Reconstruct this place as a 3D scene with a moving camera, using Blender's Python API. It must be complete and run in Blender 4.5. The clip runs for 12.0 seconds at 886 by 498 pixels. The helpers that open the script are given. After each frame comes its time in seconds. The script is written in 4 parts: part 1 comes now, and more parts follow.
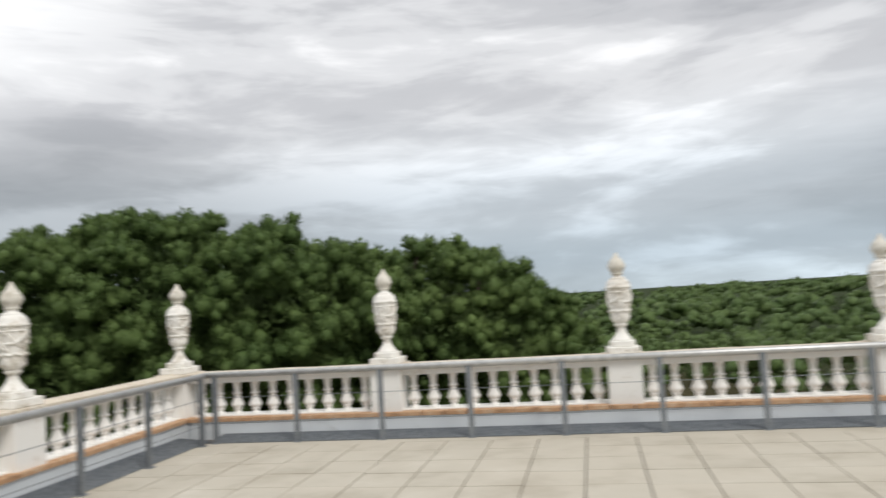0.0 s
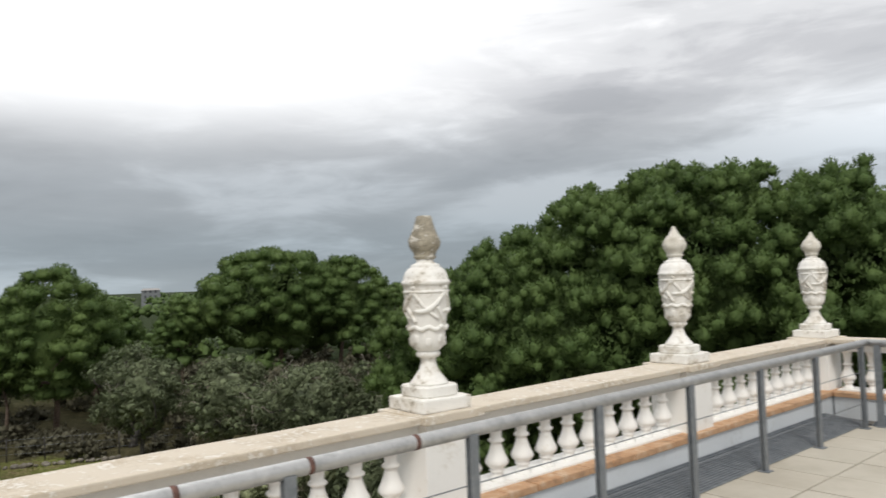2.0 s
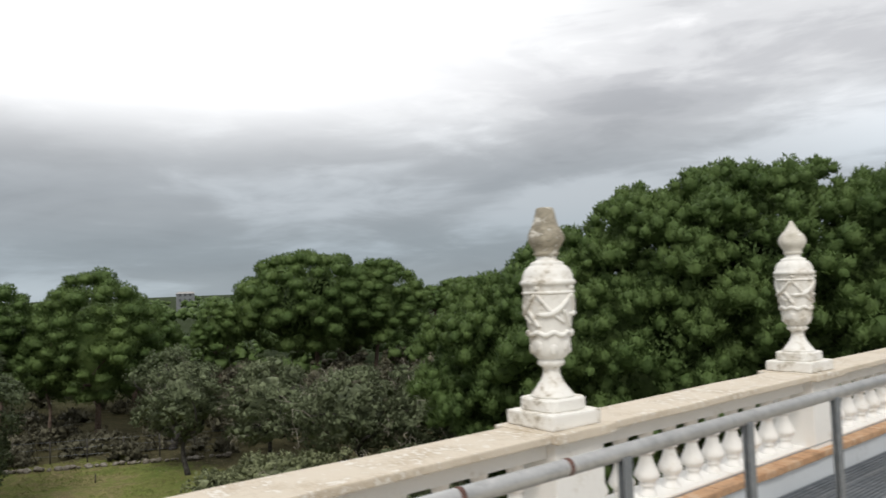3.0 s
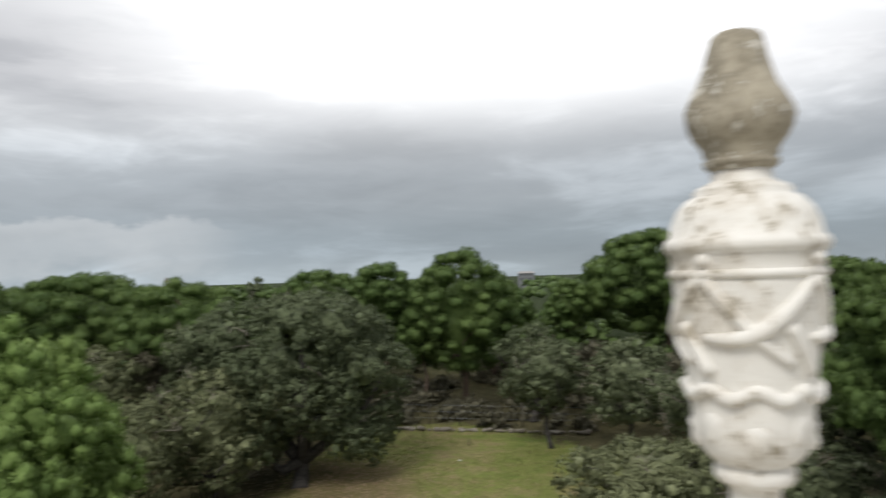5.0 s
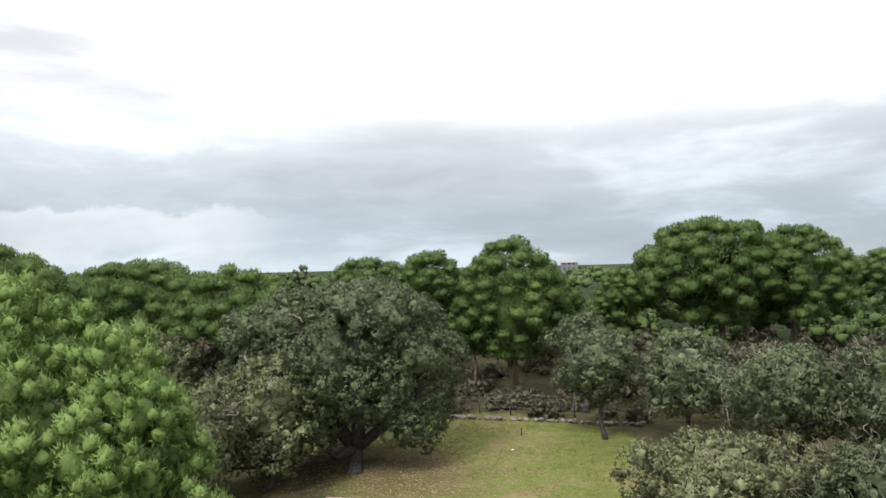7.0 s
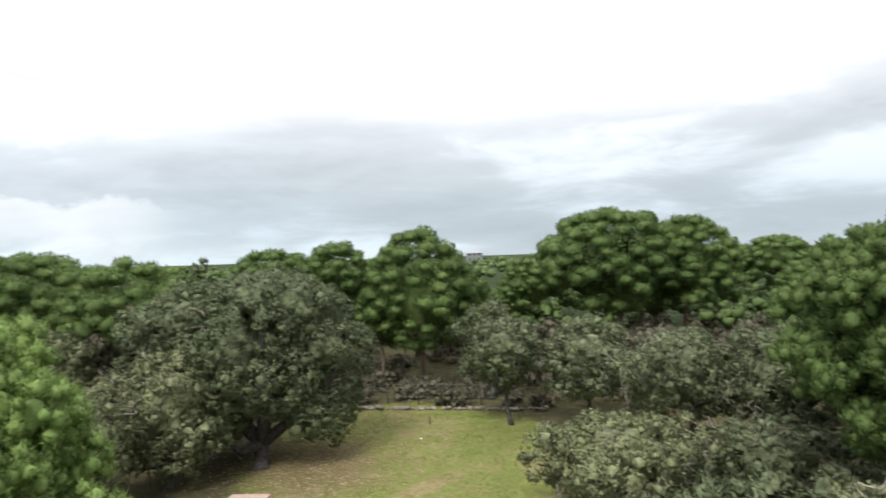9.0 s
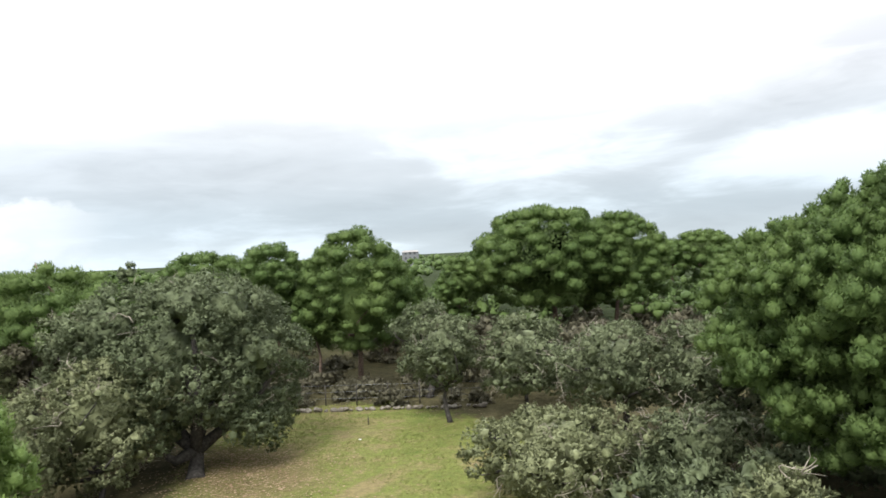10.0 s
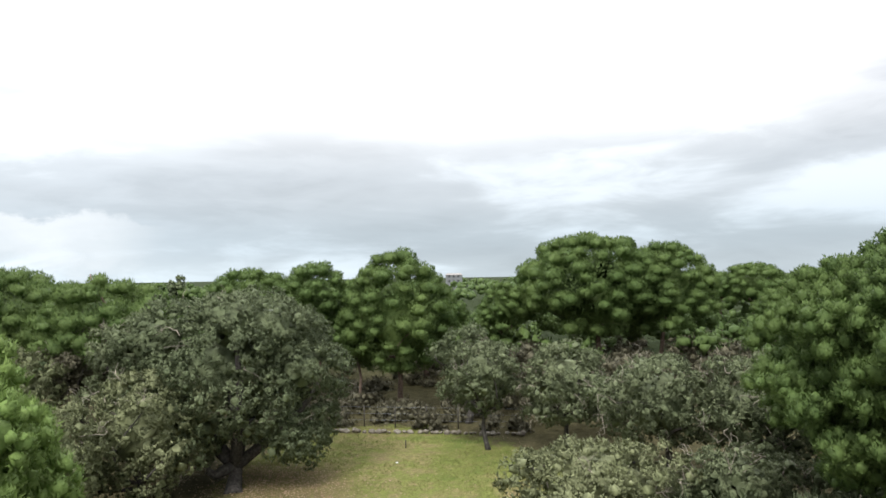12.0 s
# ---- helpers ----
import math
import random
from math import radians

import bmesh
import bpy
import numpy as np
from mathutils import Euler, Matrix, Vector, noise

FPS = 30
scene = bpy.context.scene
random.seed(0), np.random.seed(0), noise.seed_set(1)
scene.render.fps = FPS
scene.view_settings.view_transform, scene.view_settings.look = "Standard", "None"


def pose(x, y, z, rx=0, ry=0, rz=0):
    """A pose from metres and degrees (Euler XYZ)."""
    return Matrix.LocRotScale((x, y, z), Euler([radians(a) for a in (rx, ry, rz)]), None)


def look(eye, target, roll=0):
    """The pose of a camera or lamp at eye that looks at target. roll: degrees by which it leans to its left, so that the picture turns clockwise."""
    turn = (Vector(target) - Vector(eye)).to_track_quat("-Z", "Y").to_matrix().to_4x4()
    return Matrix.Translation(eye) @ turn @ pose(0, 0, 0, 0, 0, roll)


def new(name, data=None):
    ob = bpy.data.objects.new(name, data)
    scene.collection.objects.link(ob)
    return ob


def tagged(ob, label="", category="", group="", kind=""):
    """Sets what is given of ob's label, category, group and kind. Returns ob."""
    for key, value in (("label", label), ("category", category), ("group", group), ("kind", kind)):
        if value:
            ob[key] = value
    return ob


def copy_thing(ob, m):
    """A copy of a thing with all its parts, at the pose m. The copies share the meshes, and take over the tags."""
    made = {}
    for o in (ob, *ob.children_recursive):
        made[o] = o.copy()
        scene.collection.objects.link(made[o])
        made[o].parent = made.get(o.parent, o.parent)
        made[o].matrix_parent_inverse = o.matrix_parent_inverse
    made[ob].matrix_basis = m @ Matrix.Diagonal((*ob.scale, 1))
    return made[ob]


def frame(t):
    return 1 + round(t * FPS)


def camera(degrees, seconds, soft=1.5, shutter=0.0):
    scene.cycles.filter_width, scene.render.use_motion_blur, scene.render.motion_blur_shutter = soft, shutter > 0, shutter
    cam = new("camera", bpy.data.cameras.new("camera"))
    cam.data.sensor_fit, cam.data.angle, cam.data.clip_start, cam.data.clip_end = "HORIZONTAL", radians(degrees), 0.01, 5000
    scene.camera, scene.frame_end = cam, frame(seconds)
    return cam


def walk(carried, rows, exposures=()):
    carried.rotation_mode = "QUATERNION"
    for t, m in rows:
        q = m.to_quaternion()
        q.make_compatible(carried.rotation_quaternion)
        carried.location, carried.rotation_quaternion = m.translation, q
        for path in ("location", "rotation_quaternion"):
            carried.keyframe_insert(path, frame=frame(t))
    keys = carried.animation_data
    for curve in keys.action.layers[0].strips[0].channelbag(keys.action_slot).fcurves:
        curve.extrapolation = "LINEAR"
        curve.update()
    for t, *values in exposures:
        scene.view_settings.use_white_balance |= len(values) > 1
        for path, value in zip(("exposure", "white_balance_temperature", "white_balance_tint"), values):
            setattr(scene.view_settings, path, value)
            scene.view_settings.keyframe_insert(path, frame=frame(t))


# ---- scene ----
cam = camera(62.2, 12.0, shutter=0.5)
PATH = [
    (0, (0.454, 0.377, 1.739), (0.068, 2.335, 1.874), -3.6),
    (0.5, (0.012, 0.539, 1.723), (-0.712, 2.399, 1.850), -5.4),
    (1, (-0.525, 0.621, 1.691), (-1.650, 2.273, 1.763), -4.1),
    (1.5, (-1.129, 0.726, 1.735), (-2.500, 2.179, 1.829), -2.8),
    (2, (-1.650, 0.677, 1.755), (-3.150, 1.998, 1.841), -2.0),
    (2.5, (-1.980, 0.640, 1.757), (-3.506, 1.930, 1.843), -1.8),
    (4.5, (-3.884, 0.077, 1.726), (-5.716, 0.872, 1.828), -2.3),
    (5, (-4.118, -0.245, 1.697), (-6.062, 0.219, 1.771), -1.7),
    (5.5, (-4.400, -0.470, 1.683), (-6.388, -0.267, 1.756), -2.7),
    (6, (-4.550, -0.620, 1.714), (-6.548, -0.546, 1.760), -1.9),
    (6.5, (-4.600, -0.760, 1.662), (-6.564, -0.383, 1.666), -0.2),
    (7, (-4.600, -0.860, 1.656), (-6.568, -0.506, 1.703), -1.4),
    (9, (-4.620, -0.930, 1.609), (-6.527, -0.329, 1.625), -1.9),
    (9.5, (-4.640, -0.950, 1.600), (-6.467, -0.136, 1.630), -2.2),
    (10, (-4.640, -0.940, 1.600), (-6.488, -0.175, 1.606), -2.9),
    (10.5, (-4.640, -0.930, 1.600), (-6.508, -0.216, 1.604), -2.5),
    (11, (-4.640, -0.920, 1.600), (-6.531, -0.269, 1.599), -1.4),
    (11.5, (-4.630, -0.920, 1.620), (-6.519, -0.264, 1.650), -0.9),
    (12, (-4.610, -0.920, 1.688), (-6.499, -0.266, 1.761), -0.9),
]
walk(cam, [(t, look(eye, target, roll)) for t, eye, target, roll in PATH],
     exposures=[(0.0, 0.08), (1.0, 0.2), (2.0, 0.1), (2.5, 0.1), (4.5, 0.0), (5.0, 0.12), (6.0, 0.5), (7.0, 0.8), (9.0, 0.95), (9.5, 1.1), (11.5, 1.08), (12.0, 0.94)])

# ---- world and light ----
GROUND = -8.8
SUN_AZ, SUN_EL = 318.0, 50.0        # where the sun stands behind the cloud, degrees
SUN_DIR = Vector((math.cos(radians(SUN_AZ)) * math.cos(radians(SUN_EL)),
                  math.sin(radians(SUN_AZ)) * math.cos(radians(SUN_EL)), math.sin(radians(SUN_EL))))

BREAK_DIR = Vector((-0.66, 0.22, 0.70)).normalized()     # the thinnest, brightest part of the cloud


class Nodes:
    """Small helper round a node tree."""

    def __init__(self, tree):
        self.tree = tree
        tree.nodes.clear()

    def add(self, kind, props=None, **inputs):
        n = self.tree.nodes.new(kind)
        for k, v in (props or {}).items():
            setattr(n, k, v)
        for k, v in inputs.items():
            key = k.replace("_", " ")
            self.put(n, key if key in n.inputs else int(k[1:]), v)
        return n

    def put(self, n, key, v):
        sock = n.inputs[key]
        if isinstance(v, bpy.types.NodeSocket):
            self.tree.links.new(v, sock)
        elif isinstance(v, bpy.types.Node):
            self.tree.links.new(v.outputs[0], sock)
        else:
            sock.default_value = v

    def maths(self, op, a, b=0.0, c=0.0, clamp=False):
        return self.add("ShaderNodeMath", {"operation": op, "use_clamp": clamp}, i0=a, i1=b, i2=c).outputs[0]

    def mix(self, fac, a, b, blend="MIX"):
        n = self.add("ShaderNodeMix", {"data_type": "RGBA", "blend_type": blend})
        self.put(n, 0, fac)
        self.put(n, 6, a)
        self.put(n, 7, b)
        return n.outputs[2]

    def ramp(self, fac, stops, smooth=True):
        n = self.add("ShaderNodeValToRGB", None, Fac=fac)
        r = n.color_ramp
        r.interpolation = "EASE" if smooth else "LINEAR"
        while len(r.elements) < len(stops):
            r.elements.new(0.5)
        for e, (p, c) in zip(r.elements, stops):
            e.position = p
            e.color = (*c, 1.0) if len(c) == 3 else c
        return n.outputs[0]

    def noise(self, vec, scale, detail=4.0, rough=0.55, distortion=0.0):
        return self.add("ShaderNodeTexNoise", None, Vector=vec, Scale=scale, Detail=detail, Roughness=rough, Distortion=distortion).outputs[0]


def grey(v):
    return (v, v, v)


world = bpy.data.worlds.new("overcast_sky")
scene.world = world
world.use_nodes = True
w = Nodes(world.node_tree)
sky = w.add("ShaderNodeTexSky", {"sky_type": "NISHITA", "sun_disc": False, "sun_elevation": radians(SUN_EL), "sun_rotation": radians(90.0 - SUN_AZ)})
coord = w.add("ShaderNodeTexCoord").outputs["Generated"]
sep = w.add("ShaderNodeSeparateXYZ", None, Vector=coord)
height = w.maths("MAXIMUM", sep.outputs[2], 0.0)
bands = w.add("ShaderNodeMapping", None, Vector=coord, Location=(0.35, 0.2, 0.1), Rotation=(radians(5.0), radians(-6.0), 0.0), Scale=(1.0, 1.0, 4.2)).outputs[0]
big = w.noise(bands, 1.9, 5.0, 0.5, 0.25)
fine = w.noise(bands, 6.0, 6.0, 0.6, 0.5)
mass = w.maths("ADD", w.maths("MULTIPLY", big, 0.78), w.maths("MULTIPLY", fine, 0.22))
shade = w.ramp(mass, [(0.38, (0.47, 0.478, 0.50)), (0.47, (0.60, 0.605, 0.625)), (0.54, (0.76, 0.765, 0.78)), (0.62, (1.0, 1.0, 1.01))])
toward = w.add("ShaderNodeVectorMath", {"operation": "DOT_PRODUCT"}, i0=coord, i1=BREAK_DIR).outputs["Value"]
glow = w.ramp(toward, [(0.72, grey(0.0)), (0.96, grey(1.0))])
lit = w.mix(glow, shade, (1.5, 1.5, 1.5, 1.0))
low = w.ramp(height, [(0.0, (0.29, 0.338, 0.372)), (0.04, (0.24, 0.283, 0.32)), (0.12, (0.285, 0.315, 0.342)), (0.2, (0.40, 0.42, 0.44))])
near_horizon = w.ramp(height, [(0.02, grey(0.94)), (0.16, grey(0.84)), (0.27, grey(0.0))])
low = w.mix(1.0, low, w.ramp(mass, [(0.38, grey(0.86)), (0.50, grey(1.02)), (0.60, grey(1.45))]), "MULTIPLY")
# the cloud is thinner towards the north-east
north = w.add("ShaderNodeVectorMath", {"operation": "DOT_PRODUCT"}, i0=coord, i1=Vector((0.22, 0.97, 0.10)).normalized()).outputs["Value"]
low = w.mix(1.0, low, w.ramp(north, [(0.70, grey(1.0)), (0.97, grey(1.7))]), "MULTIPLY")
# and towards the south-west
west = w.add("ShaderNodeVectorMath", {"operation": "DOT_PRODUCT"}, i0=coord, i1=Vector((-0.95, -0.30, 0.08)).normalized()).outputs["Value"]
low = w.mix(1.0, low, w.ramp(west, [(0.86, grey(1.0)), (0.98, grey(1.25))]), "MULTIPLY")
cloud = w.mix(near_horizon, lit, low)
# a bank of low white cumulus over the south-western horizon
side = w.add("ShaderNodeVectorMath", {"operation": "DOT_PRODUCT"}, i0=coord, i1=Vector((-0.972, -0.232, 0.03)).normalized()).outputs["Value"]
puff = w.noise(w.add("ShaderNodeMapping", None, Vector=coord, Scale=(1.0, 1.0, 1.8)).outputs[0], 14.0, 5.0, 0.55)
edge = w.maths("ADD", height, w.maths("MULTIPLY", w.maths("SUBTRACT", puff, 0.5), 0.09))
bank = w.maths("MULTIPLY", w.ramp(edge, [(0.0, grey(0.0)), (0.04, grey(0.75)), (0.072, grey(1.0)), (0.084, grey(0.0))]), w.ramp(side, [(0.976, grey(0.0)), (0.996, grey(1.0))]))
cloud = w.mix(w.maths("MULTIPLY", bank, 0.6), cloud, (0.58, 0.60, 0.62, 1.0))
blue = w.add("ShaderNodeMix", {"data_type": "RGBA", "blend_type": "MULTIPLY"})
w.put(blue, 0, 1.0)
w.put(blue, 6, sky.outputs[0])
w.put(blue, 7, (0.1, 0.1, 0.1, 1.0))
whole = w.mix(0.95, blue.outputs[2], cloud)
bg = w.add("ShaderNodeBackground", None, Color=whole, Strength=1.0)
w.add("ShaderNodeOutputWorld", None, Surface=bg.outputs[0])

sun = new("sun", bpy.data.lights.new("sun", "SUN"))
sun.data.energy, sun.data.angle, sun.data.color = 2.0, radians(20.0), (1.0, 0.97, 0.92)
sun.matrix_world = look(tuple(SUN_DIR * 60.0), (0.0, 0.0, 0.0))


# ---- materials ----
def material(name):
    m = bpy.data.materials.new(name)
    m.use_nodes = True
    n = Nodes(m.node_tree)
    out = n.add("ShaderNodeOutputMaterial")
    p = n.add("ShaderNodeBsdfPrincipled")
    n.put(out, "Surface", p)
    return m, n, p, out


def bumped(n, p, fac, strength, distance=0.01):
    b = n.add("ShaderNodeBump", None, Strength=strength, Distance=distance, Height=fac)
    n.put(p, "Normal", b.outputs[0])


def stone_paint(name, base, dirt, lichen, dirt_at=0.55, lichen_at=0.66, rough=0.8):
    """Weathered white paint on plaster: chips, grime, lichen."""
    m, n, p, _ = material(name)
    obj = n.add("ShaderNodeNewGeometry").outputs["Position"]
    n1 = n.noise(obj, 3.0, 6.0, 0.65)
    n2 = n.noise(obj, 22.0, 5.0, 0.7)
    n3 = n.noise(obj, 90.0, 3.0, 0.6)
    dirty = n.ramp(n.maths("ADD", n.maths("MULTIPLY", n1, 0.6), n.maths("MULTIPLY", n2, 0.4)), [(dirt_at - 0.06, grey(0.0)), (dirt_at + 0.08, grey(1.0))])
    mossy = n.ramp(n.maths("ADD", n.maths("MULTIPLY", n1, 0.3), n.maths("MULTIPLY", n2, 0.7)), [(lichen_at - 0.03, grey(0.0)), (lichen_at + 0.03, grey(1.0))])
    tone = n.mix(n.maths("MULTIPLY", n2, 0.35), (*base, 1.0), tuple(c * 0.86 for c in base) + (1.0,))
    c = n.mix(n.maths("MULTIPLY", dirty, 0.75), tone, (*dirt, 1.0))
    c = n.mix(n.maths("MULTIPLY", mossy, 0.8), c, (*lichen, 1.0))
    n.put(p, "Base Color", c)
    n.put(p, "Roughness", rough)
    bumped(n, p, n.maths("ADD", n2, n.maths("MULTIPLY", n3, 0.4)), 0.35, 0.006)
    return m


WHITE = stone_paint("white_painted_plaster", (0.84, 0.825, 0.79), (0.60, 0.55, 0.47), (0.30, 0.27, 0.22), 0.60, 0.70)
URN = stone_paint("urn_painted_stone", (0.82, 0.80, 0.75), (0.58, 0.53, 0.45), (0.30, 0.26, 0.19), 0.52, 0.588)
COPING = stone_paint("stained_coping_stone", (0.60, 0.53, 0.43), (0.38, 0.30, 0.20), (0.74, 0.71, 0.65), 0.51, 0.55, 0.9)
FLAME = stone_paint("lichen_grey_stone", (0.40, 0.36, 0.28), (0.13, 0.11, 0.075), (0.66, 0.63, 0.56), 0.50, 0.565, 0.9)
FLAME_PALE = stone_paint("pale_grey_stone", (0.66, 0.63, 0.56), (0.50, 0.46, 0.37), (0.76, 0.74, 0.70), 0.54, 0.60, 0.9)
KERB = stone_paint("bluish_white_paint", (0.70, 0.73, 0.75), (0.52, 0.53, 0.52), (0.40, 0.38, 0.34), 0.60, 0.72)


def terracotta():
    m, n, p, _ = material("terracotta")
    pos = n.add("ShaderNodeNewGeometry").outputs["Position"]
    rnd = n.add("ShaderNodeObjectInfo").outputs["Random"]
    a = n.noise(pos, 9.0, 5.0, 0.65)
    c = n.ramp(a, [(0.32, (0.34, 0.20, 0.11)), (0.5, (0.53, 0.31, 0.17)), (0.68, (0.62, 0.46, 0.32))])
    c = n.mix(n.maths("MULTIPLY", rnd, 0.35), c, (0.62, 0.42, 0.27, 1.0))
    n.put(p, "Base Color", c)
    n.put(p, "Roughness", 0.85)
    bumped(n, p, n.noise(pos, 60.0, 4.0), 0.3, 0.004)
    return m


TERRACOTTA = terracotta()


def tile_mat():
    m, n, p, _ = material("beige_paving_tile")
    pos = n.add("ShaderNodeNewGeometry").outputs["Position"]
    rnd = n.add("ShaderNodeObjectInfo").outputs["Random"]
    isl = n.add("ShaderNodeNewGeometry").outputs["Random Per Island"]
    a = n.noise(pos, 1.2, 5.0, 0.6)
    b = n.noise(pos, 26.0, 5.0, 0.7)
    c = n.ramp(a, [(0.3, (0.36, 0.325, 0.26)), (0.55, (0.445, 0.41, 0.34)), (0.75, (0.50, 0.465, 0.395))])
    c = n.mix(n.maths("MULTIPLY", n.maths("FRACT", n.maths("ADD", rnd, isl)), 0.22), c, (0.50, 0.45, 0.37, 1.0))
    c = n.mix(n.maths("MULTIPLY", n.ramp(b, [(0.5, grey(0.0)), (0.75, grey(1.0))]), 0.3), c, (0.42, 0.38, 0.31, 1.0))
    n.put(p, "Base Color", c)
    n.put(p, "Roughness", 0.75)
    bumped(n, p, b, 0.25, 0.003)
    return m


TILE = tile_mat()


def plain_rough(name, colors, scale, rough=0.85, metal=0.0, bump=0.3):
    m, n, p, _ = material(name)
    pos = n.add("ShaderNodeNewGeometry").outputs["Position"]
    a = n.noise(pos, scale, 6.0, 0.65)
    step = 0.34 / max(1, len(colors) - 1)
    n.put(p, "Base Color", n.ramp(a, [(0.33 + i * step, c) for i, c in enumerate(colors)]))
    n.put(p, "Roughness", rough)
    n.put(p, "Metallic", metal)
    bumped(n, p, n.noise(pos, scale * 5.0, 4.0), bump, 0.01)
    return m


JOINT = plain_rough("dark_mortar", [(0.10, 0.09, 0.075), (0.20, 0.18, 0.15)], 8.0)
STEEL = plain_rough("brushed_grey_steel", [(0.40, 0.40, 0.395), (0.50, 0.50, 0.49), (0.58, 0.575, 0.56)], 14.0, 0.42, 0.55, 0.05)
POST = plain_rough("galvanised_steel", [(0.20, 0.22, 0.24), (0.27, 0.29, 0.31)], 18.0, 0.5, 0.6, 0.08)
GRATE = plain_rough("grey_drain_steel", [(0.16, 0.18, 0.20), (0.24, 0.26, 0.28)], 12.0, 0.6, 0.3, 0.1)
PIT = plain_rough("dark_gutter", [(0.05, 0.055, 0.06), (0.09, 0.095, 0.10)], 6.0)
RUST = plain_rough("rust_red_primer", [(0.09, 0.045, 0.035), (0.17, 0.085, 0.065)], 40.0, 0.8)
BARK = plain_rough("pine_bark", [(0.06, 0.04, 0.03), (0.14, 0.10, 0.075), (0.20, 0.15, 0.12)], 6.0, 0.9, 0.0, 0.8)
OAKBARK = plain_rough("oak_bark", [(0.018, 0.016, 0.014), (0.05, 0.045, 0.04), (0.09, 0.085, 0.075)], 7.0, 0.9, 0.0, 0.8)
DEADWOOD = plain_rough("bleached_dead_wood", [(0.26, 0.23, 0.18), (0.40, 0.36, 0.30)], 10.0, 0.9)
ROCK = plain_rough("field_stone", [(0.09, 0.08, 0.06), (0.17, 0.15, 0.12), (0.30, 0.28, 0.24)], 4.0)
RENDERED = plain_rough("white_render", [(0.62, 0.61, 0.58), (0.74, 0.73, 0.70)], 1.5)
ROOF = plain_rough("grey_roof", [(0.24, 0.23, 0.22), (0.32, 0.31, 0.30)], 3.0)
PALEWALL = plain_rough("grey_rendered_wall", [(0.16, 0.17, 0.18), (0.20, 0.21, 0.215)], 1.0)
BENCHTOP = plain_rough("pinkish_concrete", [(0.34, 0.235, 0.19), (0.46, 0.34, 0.28)], 6.0)
PALE = plain_rough("pale_plastic", [(0.70, 0.70, 0.68), (0.80, 0.80, 0.78)], 9.0, 0.5)


def foliage(name, dark, mid, light, patch=0.25, through_amount=0.18, rough=0.6):
    """Needles and leaves: each one a little different, with larger patches of tone."""
    m, n, p, out = material(name)
    geo = n.add("ShaderNodeNewGeometry")
    fleck = n.noise(geo.outputs["Position"], 24.0, 3.0, 0.75)
    each = n.maths("ADD", n.maths("MULTIPLY", geo.outputs["Random Per Island"], 0.35), n.maths("MULTIPLY", n.maths("SUBTRACT", fleck, 0.11), 1.1))
    tone = n.ramp(each, [(0.1, dark), (0.5, mid), (0.95, light)], False)
    big = n.noise(geo.outputs["Position"], patch, 3.0, 0.6)
    c = n.mix(n.ramp(big, [(0.38, grey(0.0)), (0.66, grey(0.75))]), tone, (*light, 1.0))
    shoot = n.noise(geo.outputs["Position"], 1.7, 2.0, 0.5)
    c = n.mix(n.ramp(shoot, [(0.36, grey(0.3)), (0.52, grey(0.0))]), c, (*dark, 1.0))
    rnd = n.add("ShaderNodeObjectInfo").outputs["Random"]
    c = n.mix(n.maths("MULTIPLY", rnd, 0.3), c, (*mid, 1.0))
    n.put(p, "Base Color", c)
    n.put(p, "Roughness", rough)
    n.put(p, "Specular IOR Level", 0.25)
    bumped(n, p, n.noise(geo.outputs["Position"], 26.0, 3.0, 0.7), 0.5, 0.05)
    tr = n.add("ShaderNodeBsdfTranslucent", None, Color=c)
    mixer = n.add("ShaderNodeMixShader", None, Fac=through_amount)
    n.put(mixer, 1, p)
    n.put(mixer, 2, tr)
    n.put(out, "Surface", mixer)
    return m


PINE = foliage("stone_pine_needles", (0.044, 0.080, 0.024), (0.104, 0.170, 0.050), (0.186, 0.262, 0.082), 0.25, 0.38)
PINE_BRIGHT = foliage("young_pine_needles", (0.094, 0.158, 0.040), (0.190, 0.292, 0.080), (0.295, 0.400, 0.126), 0.25, 0.3)
PINE_FAR = foliage("far_pine_needles", (0.034, 0.062, 0.018), (0.074, 0.124, 0.036), (0.125, 0.180, 0.054), 0.02)
OAK = foliage("holm_oak_leaves", (0.070, 0.089, 0.043), (0.151, 0.186, 0.096), (0.256, 0.294, 0.166), 0.35)
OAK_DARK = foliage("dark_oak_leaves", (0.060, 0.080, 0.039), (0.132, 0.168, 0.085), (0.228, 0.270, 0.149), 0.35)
OAK_OLIVE = foliage("olive_green_leaves", (0.094, 0.112, 0.050), (0.200, 0.228, 0.112), (0.320, 0.345, 0.190), 0.35)
DRY = foliage("dry_brush", (0.048, 0.048, 0.030), (0.108, 0.104, 0.066), (0.190, 0.178, 0.118), 0.5)
BROWN_LEAF = foliage("withered_leaves", (0.179, 0.112, 0.067), (0.314, 0.213, 0.134), (0.448, 0.336, 0.235), 1.0)


